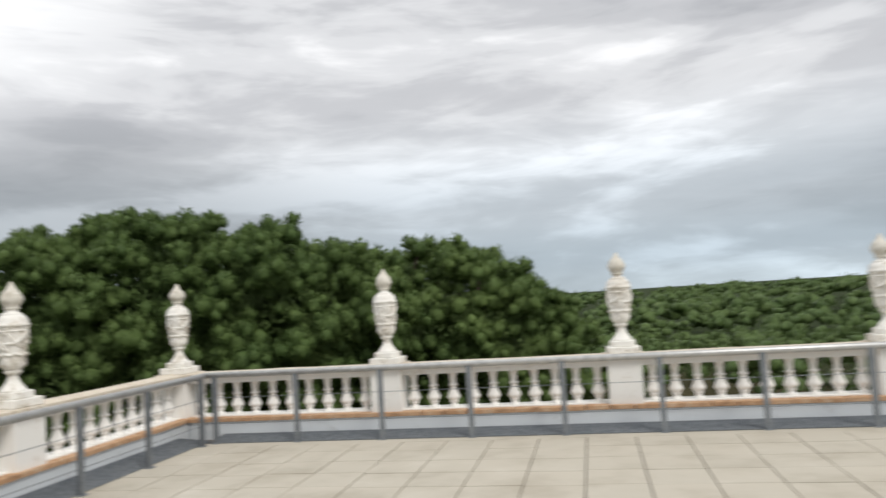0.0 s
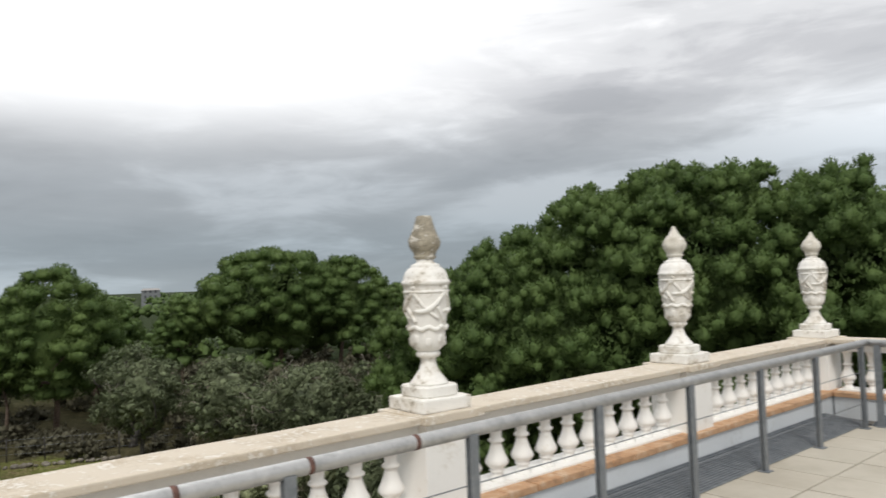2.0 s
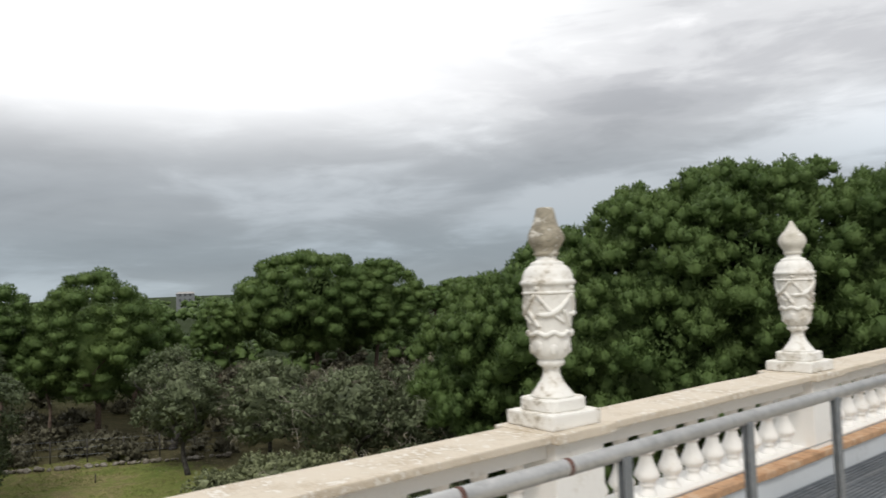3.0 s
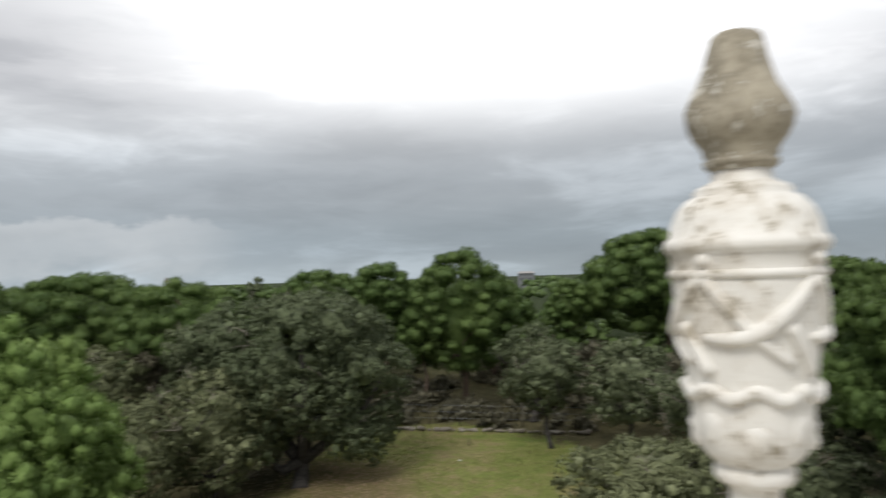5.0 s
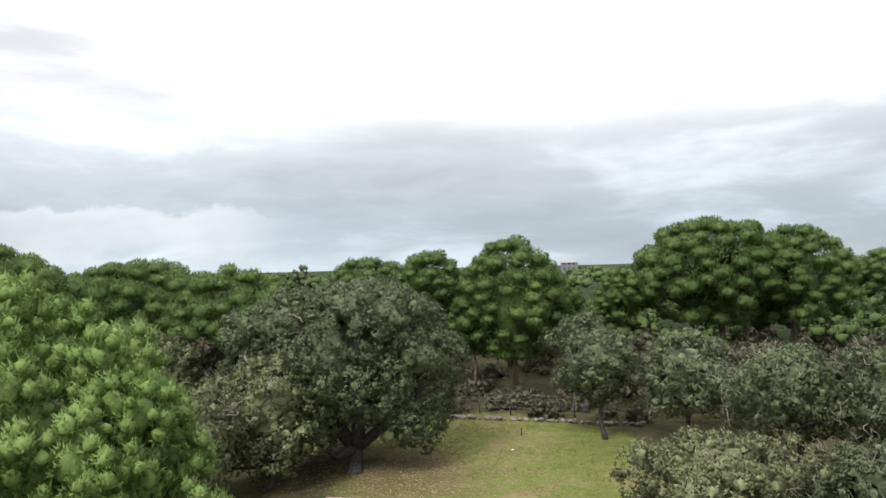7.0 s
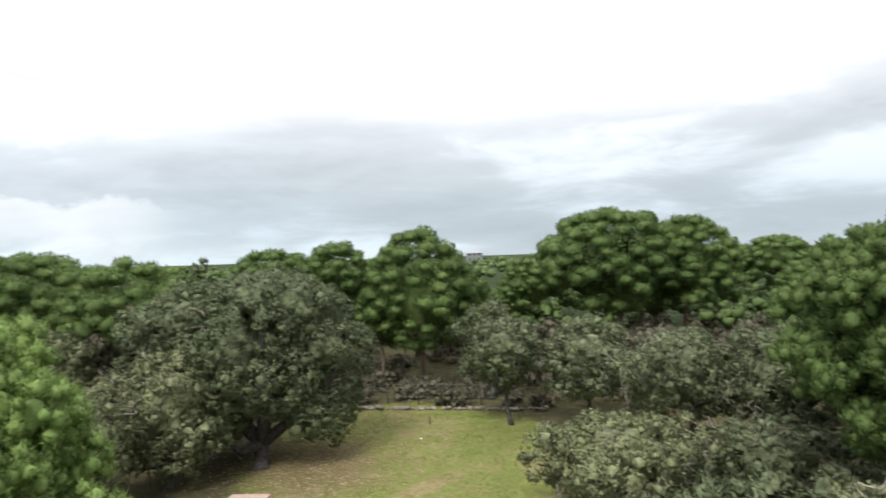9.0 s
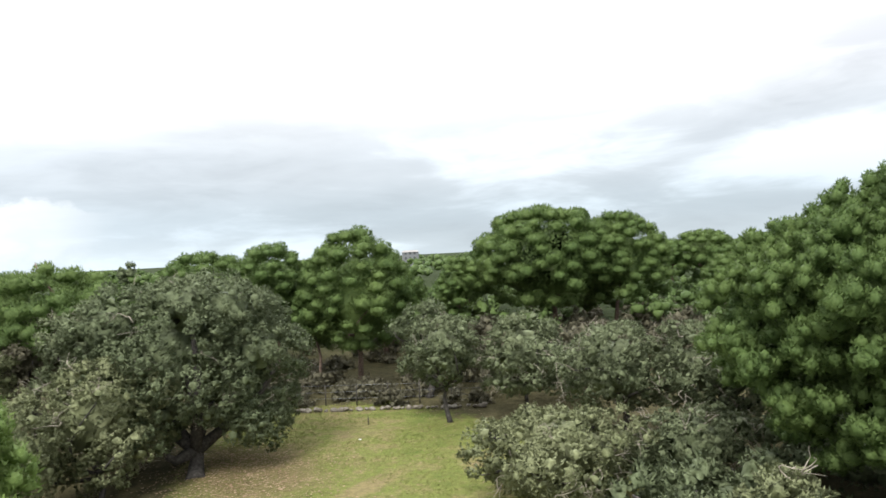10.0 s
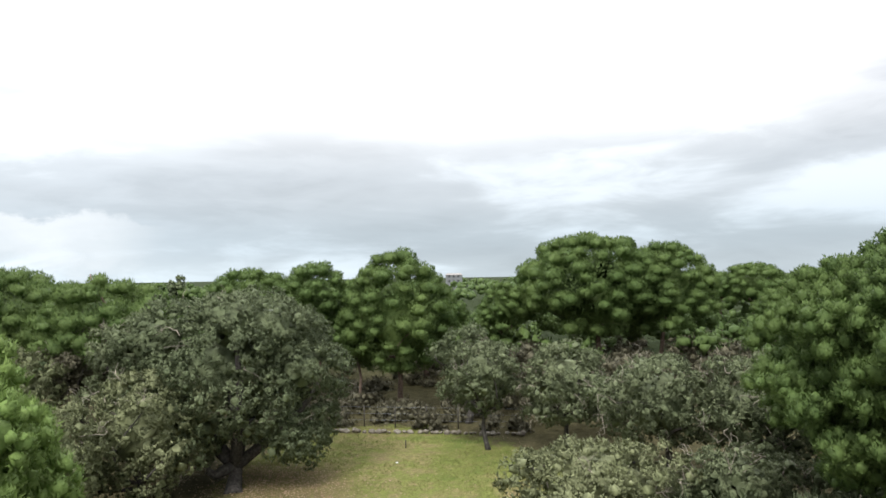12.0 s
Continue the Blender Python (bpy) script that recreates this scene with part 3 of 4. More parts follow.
def drain(label, length, width, m):
    root = empty("drain_grating")
    root.matrix_world = m
    part("gutter", box_bm(0.0, width, 0.0, length, -0.028, -0.012), PIT, root)
    bars = 15
    for i in range(bars):
        x = width * (i + 0.5) / bars
        part("slat", box_bm(x - 0.009, x + 0.009, 0.0, length, 0.002 + 0.045 * (1 - x / width), 0.010 + 0.045 * (1 - x / width)), GRATE, root)
    part("gutter_slope", box_bm(0.0, 0.02, 0.0, length, -0.012, 0.04), PIT, root)
    for i in range(int(length / 0.9) + 1):
        y = min(i * 0.9, length - 0.02)
        bm = bmesh.new()
        vs = [bm.verts.new(q) for q in ((0, y, 0.045), (width, y, 0.0), (width, y + 0.02, 0.0), (0, y + 0.02, 0.045), (0, y, 0.03), (width, y, -0.010), (width, y + 0.02, -0.010), (0, y + 0.02, 0.03))]
        for f in ((0, 1, 2, 3), (7, 6, 5, 4), (0, 4, 5, 1), (1, 5, 6, 2), (2, 6, 7, 3), (3, 7, 4, 0)):
            bm.faces.new([vs[q] for q in f])
        part("cross_bar", bm, GRATE, root)
    return tagged(root, label, "drain")


drain("grey steel drain grating along the balustrade kerb", 18.1, 0.50, pose(-5.258, -8.4, 0))
drain("grey steel drain grating beside the kerb", 11.9, 0.42, pose(-4.70, 9.958, 0, 0, 0, -90))


# ---- woods ----
def unit(v):
    return v / np.maximum(np.linalg.norm(v, axis=-1, keepdims=True), 1e-9)


def ico(sub=1):
    bm = bmesh.new()
    bmesh.ops.create_icosphere(bm, subdivisions=sub, radius=1.0)
    vs = np.array([tuple(q.co) for q in bm.verts])
    ts = np.array([[q.index for q in f.verts] for f in bm.faces])
    bm.free()
    return vs, ts


ICO, BALL = ico(1), ico(2)


def shell_points(rng, lobes, blob, cover, low, sink=0.75):
    """Clump centres over the union of ellipsoids, and the outward way at each."""
    pts, outs = [], []
    every = np.array(lobes)
    for i, (cx, cy, cz, rx, ry, rz) in enumerate(lobes):
        r = np.maximum(np.array([rx, ry, rz]) - blob * 0.85, 0.25 * np.array([rx, ry, rz]))
        area = 4 * math.pi * (((r[0] * r[1]) ** 1.6 + (r[0] * r[2]) ** 1.6 + (r[1] * r[2]) ** 1.6) / 3) ** (1 / 1.6)
        n = max(6, int(cover * area / (math.pi * blob * blob)))
        k = np.arange(n) + 0.5
        z = 1 - 2 * k / n
        a = k * 2.399963 + rng.uniform(0, 6.28)
        d = np.stack([np.sqrt(1 - z * z) * np.cos(a), np.sqrt(1 - z * z) * np.sin(a), z], 1)
        d = unit(d + rng.normal(0, 0.9 / math.sqrt(n), d.shape))
        d = d[d[:, 2] > low]
        p = np.array([cx, cy, cz]) + d * (r + blob * rng.uniform(-sink, 0.12, (len(d), 1)))
        o = unit(d / r)
        keep = np.ones(len(p), bool)
        for j in np.nonzero((np.abs(every[:, :3] - every[i, :3]) < every[:, 3:] + every[i, 3:]).all(1))[0]:
            ax, ay, az, bx, by, bz = lobes[j]
            if j != i:
                q = (p - np.array([ax, ay, az])) / np.maximum(np.array([bx, by, bz]) - blob * 0.85, 0.2)
                keep &= (q ** 2).sum(1) > 0.80
        pts.append(p[keep])
        outs.append(o[keep])
    return np.concatenate(pts), np.concatenate(outs)


def masses(rng, mains, low, n, size, shrink=0.9, wide=1.0, deep=0.8):
    """Rounded masses of foliage over the skin of the main lobes, some proud and some sunk, with dark gaps between."""
    pts, outs = shell_points(rng, mains, size, n, low, 0.35)
    lobes = [(q[0], q[1], q[2], *[max(k - size * shrink, k * 0.5) for k in q[3:]]) for q in mains]
    for p, o in zip(pts, outs):
        s = size * rng.uniform(0.72, 1.15)
        lobes.append((p[0], p[1], p[2], s * wide, s * wide, s * deep))
    return lobes


def clumps(rng, pts, outs, lobes, blob, tufts, blades, length, width, up, spread, core=0.62, floor=-1.0, tall=0.85, vary=0.45, hull_size=0.5, rough=0.45, fuzz=0.2):
    """Leaf clumps: on each centre a leafy cushion and shoots of narrow blades, with the lobes' own bodies inside."""
    n = len(pts)
    br = blob * rng.uniform(1.0 - vary, 1.0 + vary, n)
    axis = unit(outs + np.array([0, 0, up]) + rng.normal(0, 0.15, outs.shape))
    squash = np.array([1.0, 1.0, tall])
    u = unit(rng.normal(0, 1, (n, tufts, 3)) + axis[:, None, :] * 0.9)
    base = pts[:, None, :] + u * br[:, None, None] * squash * rng.uniform(0.62, 0.95, (n, tufts, 1))
    lead = unit(u * 0.7 + axis[:, None, :] * 0.35 + np.array([0, 0, up * 0.6]) + rng.normal(0, 0.22, u.shape))
    d = unit(lead[:, :, None, :] + rng.normal(0, spread, (n, tufts, blades, 3)))
    p = base[:, :, None, :] + rng.normal(0, length * 0.22, d.shape)
    side = unit(np.cross(d, rng.normal(0, 1, d.shape)))
    ln = length * rng.uniform(0.6, 1.25, d.shape[:3])[..., None]
    wd = width * rng.uniform(0.7, 1.3, d.shape[:3])[..., None]
    facing = unit(u * 1.0 + outs[:, None, :] * 0.45)[:, :, None, :] * np.ones((1, 1, blades, 1))
    flip = np.sign((np.cross(side, d) * facing).sum(-1, keepdims=True))
    side = side * np.where(flip == 0, 1, flip)
    verts = np.stack([p - side * wd * 0.5, p + side * wd * 0.5, p + d * ln], 3).reshape(-1, 3)
    soft = unit(facing + d * 0.15 + rng.normal(0, fuzz, d.shape))
    norms = np.repeat(soft.reshape(-1, 3), 3, axis=0)
    tris = np.arange(len(verts)).reshape(-1, 3)
    vs, ts = ICO
    cv = (pts[:, None, :] + vs[None] * br[:, None, None] * core * rng.uniform(1.0 - rough, 1.0 + rough, (n, len(vs), 1)) * squash).reshape(-1, 3)
    cn = unit(np.broadcast_to(vs[None], (n, len(vs), 3)) + outs[:, None, :] * 0.3 + rng.normal(0, fuzz, (n, len(vs), 3))).reshape(-1, 3)
    ct = (ts[None] + (np.arange(n) * len(vs))[:, None, None]).reshape(-1, 3)
    chunks, normals = [(verts, tris), (cv, ct)], [norms, cn]
    for q in lobes:
        if max(q[3:]) < 2.2 or not hull_size:
            continue
        # the dense inside of the crown: ragged tufts set well below the skin
        r, bit = np.array(q[3:]) * hull_size, 0.5 * blob + 0.16
        m = int(1.7 * 4 * (r[0] * r[1] * r[2]) ** (2 / 3) / (bit * bit))
        k = np.arange(m) + 0.5
        z = 1 - 2 * k / m
        d = np.stack([np.sqrt(1 - z * z) * np.cos(k * 2.399963), np.sqrt(1 - z * z) * np.sin(k * 2.399963), np.maximum(z, floor)], 1)
        mid = np.array(q[:3]) + d * r * rng.uniform(0.8, 1.05, (m, 1))
        iv = (mid[:, None, :] + vs[None] * bit * rng.uniform(0.6, 1.5, (m, len(vs), 1))).reshape(-1, 3)
        chunks.append((iv, (ts[None] + (np.arange(m) * len(vs))[:, None, None]).reshape(-1, 3)))
        normals.append(unit(np.repeat(d, len(vs), axis=0) + rng.normal(0, 0.5, (m * len(vs), 3))))
    v, t = joined(chunks)
    return v, t, np.concatenate(normals)


def tufted(rng, lobes, size):
    """Small tufts sitting on the upper and outer skin of the masses."""
    pts, outs = shell_points(rng, lobes, size, 1.0, -0.55, 0.3)
    tufts = []
    for p in pts:
        k = size * rng.uniform(0.7, 1.2)
        tufts.append((p[0], p[1], p[2], k, k, k * 1.05))
    return [(q[0], q[1], q[2], *[max(k - size * 0.9, 0.6 * k) for k in q[3:]]) for q in lobes] + tufts


def wave(p, k):
    """A smooth uneven swell over the crown, and the way it slopes."""
    q = (p + 0.7 * np.sin(1.3 * p[:, [1, 2, 0]] + 0.5)) * k
    s, c = np.sin(q), np.cos(q)
    x, y, z = 0, 1, 2
    f = s[:, x] * c[:, y] + s[:, y] * c[:, z] + s[:, z] * c[:, x]
    g = np.stack([c[:, x] * c[:, y] - s[:, z] * s[:, x], c[:, y] * c[:, z] - s[:, x] * s[:, y], c[:, z] * c[:, x] - s[:, y] * s[:, z]], 1)
    return f / 1.5, g


def needle_crown(rng, lobes, gap, blades, length, width, low, swell, pitch, sink):
    """A pine crown: rounded bodies of foliage, thickly set with upright shoots of needles."""
    pts, outs = shell_points(rng, lobes, gap, 1.0, low, sink)
    f, g = wave(pts, pitch)
    keep = f > rng.uniform(-1.15, -0.55, len(pts))
    pts, outs, f, g = pts[keep], outs[keep], f[keep], g[keep]
    n = len(pts)
    pts = pts + outs * (swell * f)[:, None]
    tone = unit(outs - g * 0.25 + rng.normal(0, 0.16, outs.shape))
    axis = unit(outs * 0.75 - g * 0.20 + np.array([0, 0, 0.75]) + rng.normal(0, 0.25, outs.shape))
    d = unit(axis[:, None, :] + rng.normal(0, 0.36, (n, blades, 3)))
    p = pts[:, None, :] + rng.normal(0, length * 0.25, d.shape) - axis[:, None, :] * length * 0.35
    side = unit(np.cross(d, rng.normal(0, 1, d.shape)))
    facing = tone[:, None, :] * np.ones((1, blades, 1))
    flip = np.sign((np.cross(side, d) * facing).sum(-1, keepdims=True))
    side = side * np.where(flip == 0, 1, flip)
    ln = length * rng.uniform(0.6, 1.3, (n, blades, 1))
    wd = width * rng.uniform(0.7, 1.3, (n, blades, 1))
    verts = np.stack([p - side * wd * 0.5, p + side * wd * 0.5, p + d * ln], 2).reshape(-1, 3)
    norms = np.repeat(unit(facing + rng.normal(0, 0.18, d.shape)).reshape(-1, 3), 3, axis=0)
    chunks, normals = [(verts, np.arange(len(verts)).reshape(-1, 3))], [norms]
    for q in lobes:
        vs, ts = BALL if q[3] > 0.6 else ICO
        r = np.array(q[3:]) * 0.72 - swell * 0.6
        body = np.array(q[:3]) + vs * r * rng.uniform(0.75, 1.1, (len(vs), 1))
        chunks.append((body, ts))
        normals.append(unit(vs / r + rng.normal(0, 0.5, vs.shape)))
    v, t = joined(chunks)
    return v, t, np.concatenate(normals)


def limb_line(rng, a, b, bend, steps=5):
    a, b = np.array(a, float), np.array(b, float)
    pts = []
    off = rng.normal(0, bend, 3)
    for i in range(steps + 1):
        t = i / steps
        pts.append(tuple(a + (b - a) * t + off * math.sin(math.pi * t) + np.array([0, 0, 0.25 * bend * math.sin(math.pi * t)]) + rng.normal(0, bend * 0.12, 3) * (0 < i < steps)))
    return pts


def tree(kind, label, category, base, lobes, leaf_mat, bark, seed, blob, cover, low, tufts, blades, length, width, up, spread, trunk_r, fork, limbs=6, dead=0, group="", floor=-1.0, tall=0.85, core=0.62, vary=0.45, hull_size=0.44, limb=0.55, rough=0.45, fuzz=0.2, sink=0.75, needles=None):
    """A tree in world metres: trunk, limbs, crown, and dead twigs."""
    rng = np.random.default_rng(seed)
    root = empty(kind, base)
    bx, by, bz = base
    cen = np.mean([q[:3] for q in lobes], 0)
    rel = [(q[0] - bx, q[1] - by, q[2] - bz, *q[3:]) for q in lobes]
    top = (cen[0] - bx, cen[1] - by, fork)
    line = limb_line(rng, (0, 0, -0.2), (top[0] * 0.5, top[1] * 0.5, fork), 0.35)
    tube("trunk", line, [trunk_r * (1.2 if i == 0 else 1.0 - 0.09 * i) for i in range(6)], bark, root, sides=10)
    for i in range(limbs):
        q = rel[i % len(rel)]
        end = np.array(q[:3]) + rng.normal(0, 0.35, 3) * np.array(q[3:])
        end[2] = max(end[2], fork + 0.3)
        tube("limb", limb_line(rng, line[-1], tuple(end), 0.5), [trunk_r * limb * (1 - 0.15 * j) for j in range(6)], bark, root, sides=7)
    if needles:
        vs, ts, ns = needle_crown(rng, rel, *needles, sink)
    else:
        pts, outs = shell_points(rng, rel, blob, cover, low, sink)
        vs, ts, ns = clumps(rng, pts, outs, rel, blob, tufts, blades, length, width, up, spread, core, floor=floor, tall=tall, vary=vary, hull_size=hull_size, rough=rough, fuzz=fuzz)
    link_mesh("crown", tri_mesh("crown", vs, ts, True, ns), leaf_mat, root)
    if dead:
        for i in rng.choice(len(pts), dead):
            p, o = pts[i], outs[i]
            if o[2] > 0.9:
                continue
            tip = p + o * blob * 1.15 + rng.normal(0, 0.2, 3)
            branch = tube("dead_branch", limb_line(rng, tuple(p * 0.8 + np.array([0, 0, p[2]]) * 0.2), tuple(tip), 0.35, 6), [0.030 * (1 - 0.12 * j) for j in range(7)], DEADWOOD, root, "bleached dead branch", 5)
            for _ in range(4):
                f = p + (tip - p) * rng.uniform(0.4, 1.0)
                tube("twig", limb_line(rng, tuple(f), tuple(f + unit(o + rng.normal(0, 0.7, 3)) * rng.uniform(0.3, 0.9)), 0.18, 4), [0.015 * (1 - 0.18 * j) for j in range(5)], DEADWOOD, branch, sides=4)
    return tagged(root, label, category, group)


def domed(rng, x, y, r, top, low, subs, bump=0.34):
    """Lobes of an umbrella crown: one broad dome with rounded masses on it."""
    cz = low + (top - low) * 0.42
    lobes = [(x, y, cz, r * 0.90, r * 0.90, (top - cz) * 0.93)]
    for i in range(subs):
        a = 2.4 * i + rng.uniform(-0.4, 0.4)
        t = math.sqrt((i + 0.5) / subs) * 0.80
        s = r * bump * rng.uniform(0.8, 1.25)
        z = cz + (top - cz) * math.sqrt(max(0.0, 1 - t * t)) * 0.92 - s * 0.62 - (0.5 if t > 0.6 else 0.0)
        lobes.append((x + r * t * math.cos(a), y + r * t * math.sin(a), z, s, s, s * 0.85))
    return lobes


def umbrella(rng, x, y, r, top, low, size, skirt=0):
    """A far umbrella crown: a dome cut off below, covered in rounded masses."""
    cz = low + (top - low) * 0.32
    mains = [(x, y, cz, r, r, top - cz + size * 0.3)]
    for i in range(4):
        a = rng.uniform(0, 6.28)
        t = rng.uniform(0.35, 0.75) * r
        mains.append((x + t * math.cos(a), y + t * math.sin(a), cz - rng.uniform(0.2, 1.4), r * 0.42, r * 0.42, r * 0.32))
    for i in range(skirt):
        a = 2.4 * i + rng.uniform(-0.4, 0.4)
        t = rng.uniform(0.3, 0.7) * r
        mains.append((x + t * math.cos(a), y + t * math.sin(a), low - rng.uniform(-0.8, 1.4), r * 0.34, r * 0.34, r * 0.28))
    return masses(rng, mains, -0.45, 1.25, size, 1.1, 1.05, 0.78)


def heap(rng, x, y, r, top, low, subs):
    """Lobes of a rounded, ragged oak crown."""
    cz = (top + low) / 2
    h = (top - low) / 2
    lobes = [(x, y, cz, r * 0.74, r * 0.74, h * 0.90)]
    for i in range(subs):
        a = 2.4 * i + rng.uniform(-0.5, 0.5)
        e = rng.uniform(-1.0, 0.92)
        s = r * rng.uniform(0.22, 0.40)
        k = math.sqrt(1 - min(0.70, e * e * 0.8))
        lobes.append((x + (r - s) * k * math.cos(a), y + (r - s) * k * math.sin(a), cz + (h - s * 0.7) * e, s, s, s * 0.8))
    return lobes


def pine(x, y, r, top, low, seed, near, mat, label, trunk=0.28, fork=None, lobes=None, base=None, under=-0.8, skirt=0):
    rng = np.random.default_rng(seed + 500)
    lobes = lobes or umbrella(rng, x, y, r, top, low, 0.08 * r + 0.5, skirt)
    gap, blades, ln, wd, swell, pitch = near
    return tree("stone_pine", label, "pine tree", base or (x, y, GROUND), lobes, mat, BARK, seed, gap, 1.0, under, 1, blades, ln, wd, 0.75, 0.36, trunk, fork if fork else (low - GROUND) * 0.95, 7, sink=0.8, needles=(gap, blades, ln, wd, under, swell, pitch))


def oak(x, y, r, top, low, seed, mat, label, subs=12, trunk=0.25, dead=10, blob=0.46, cover=1.15, base=None, density=(25, 6), leaf=(0.125, 0.072), kind="holm_oak", extra=(), fork=None, limb=0.55):
    rng = np.random.default_rng(seed + 900)
    lobes = heap(rng, x, y, r, top, low, subs)
    lobes += list(extra)
    b = base or (x, y, GROUND)
    return tree(kind, label, "oak tree", b, lobes, mat, OAKBARK, seed, blob, cover, -0.92, density[0], density[1], leaf[0], leaf[1], 0.05, 0.9, trunk, fork or max(0.8, (low - GROUND) + 0.9), 7, dead, core=0.36, limb=limb, rough=0.5, fuzz=0.5)


NEAR = (0.088, 5, 0.13, 0.050, 0.04, 6.0)
MID = (0.135, 6, 0.20, 0.064, 0.09, 4.5)
# the pair of great pines north-west of the terrace
rng = np.random.default_rng(101)
pine(-19.5, 24.8, 9.0, 5.9, -4.0, 11, NEAR, PINE, "large dark green stone pine with broad domed crown", base=(-17.5, 26.0, GROUND), trunk=0.4, fork=4.2, under=-0.85,
     lobes=tufted(rng, masses(rng, [(-20.0, 24.6, -1.2, 8.5, 8.1, 5.5), (-17.8, 25.2, -0.5, 6.5, 6.3, 6.4), (-15.2, 26.3, 0.2, 7.1, 6.9, 5.9), (-11.0, 25.6, -0.4, 5.5, 4.9, 5.7), (-22.5, 21.5, -1.7, 5.6, 5.2, 4.2), (-20.5, 21.2, -3.8, 4.7, 4.5, 3.4)], -0.7, 1.05, 0.95, 1.2, 1.0, 0.9), 0.38))
pine(-6.4, 31.6, 6.6, 5.2, -4.0, 12, (0.120, 6, 0.17, 0.050, 0.05, 6.0), PINE, "large dark green stone pine with rounded crown", base=(-6.4, 32.0, GROUND), trunk=0.36, fork=4.2, under=-0.8,
     lobes=tufted(rng, masses(rng, [(-6.2, 31.6, -0.3, 6.4, 6.0, 5.2), (-10.4, 31.0, -0.4, 5.0, 4.6, 5.5), (-3.2, 30.4, -1.5, 4.6, 4.3, 4.5)], -0.7, 1.05, 1.05, 1.2, 1.0, 0.9), 0.45))
# the bright pine close to the west wall
pine(-23.2, -7.9, 5.6, 1.7, -4.5, 13, NEAR, PINE_BRIGHT, "bright green stone pine with many upright needle tufts", trunk=0.3, fork=3.2, under=-0.85,
     lobes=tufted(rng, masses(rng, [(-23.2, -8.2, -3.2, 5.0, 4.9, 4.9), (-21.9, -5.3, -3.4, 2.9, 2.7, 3.3)], -0.2, 1.1, 0.75, 1.2, 1.0, 1.15), 0.30)
     + [(-23.2 + d * math.cos(radians(a)), -8.0 + d * math.sin(radians(a)), z, 0.62, 0.62, 0.85) for a, d, z in
        ((-62, 4.6, -3.9), (-38, 4.9, -3.3), (-16, 4.5, -4.4), (0, 5.0, -3.4), (17, 4.7, -4.6), (30, 5.1, -3.3), (46, 5.0, -4.3), (62, 5.2, -4.9), (75, 5.0, -4.0), (98, 4.6, -4.8), (40, 4.2, -6.0), (8, 4.3, -6.2))])

# the pines beyond the clearing
pine(-69.7, 37.5, 8.2, 5.8, -3.0, 21, MID, PINE, "tall umbrella-shaped stone pine with wide crown", skirt=6, trunk=0.35)
pine(-64.9, 42.6, 5.2, 4.75, -2.5, 22, MID, PINE, "umbrella-shaped stone pine beside a wider one", skirt=5)
pine(-62.4, 15.1, 5.0, 3.8, -4.6, 23, MID, PINE, "stone pine with layered crown and bare trunk", skirt=9, trunk=0.26)
pine(-66.5, 9.3, 3.8, 3.2, -3.2, 24, MID, PINE, "slender stone pine with rounded crown", skirt=5, trunk=0.2)
pine(-63.4, 11.9, 2.6, -0.6, -4.6, 32, MID, PINE, "small stone pine with thin leaning trunk", trunk=0.15)
pine(-55.5, -21.3, 5.6, 3.9, -2.5, 25, MID, PINE, "stone pine with flat domed crown")
pine(-63.2, -13.6, 6.6, 2.9, -3.0, 26, MID, PINE, "stone pine with flat domed crown")
pine(-54.4, -5.6, 4.6, 2.1, -3.5, 27, MID, PINE, "green stone pine with low rounded crown")
pine(-57.8, -29.2, 5.0, 4.3, -2.5, 28, MID, PINE, "stone pine with dark flat crown")
pine(-44.0, -17.5, 4.0, 1.0, -5.0, 31, MID, PINE, "green stone pine with rounded crown")
pine(-75.9, 63.0, 4.2, 2.8, -2.0, 29, MID, PINE, "stone pine with small umbrella crown")
pine(-62.5, 55.4, 3.8, 0.2, -3.5, 30, MID, PINE, "stone pine with low umbrella crown")
pine(-78.0, 22.5, 4.5, 1.2, -4.0, 33, MID, PINE, "stone pine with dull green crown")

pine(-78.4, 4.7, 4.7, 2.88, -1.62, 70, MID, PINE, "stone pine with low spreading crown behind an oak", skirt=4, trunk=0.22)
pine(-70.6, 27.9, 2.7, 1.01, -3.59, 71, MID, PINE, "small stone pine at the foot of a wider one", skirt=6, trunk=0.22)
pine(-91.9, 78.5, 3.8, 2.94, -0.26, 72, MID, PINE, "flat umbrella pine with bare trunk on open ground", skirt=0, trunk=0.22)
pine(-70.5, 63.3, 3.7, 0.91, -2.09, 73, MID, PINE, "flat umbrella pine with bare trunk on open ground", skirt=0, trunk=0.22)
pine(-101.7, 100.0, 6.5, 2.21, -1.39, 74, MID, PINE, "flat umbrella pine with bare trunk on open ground", skirt=0, trunk=0.22)
pine(-81.4, 63.1, 3.1, 1.82, -1.38, 75, MID, PINE, "flat umbrella pine with bare trunk on open ground", skirt=0, trunk=0.22)

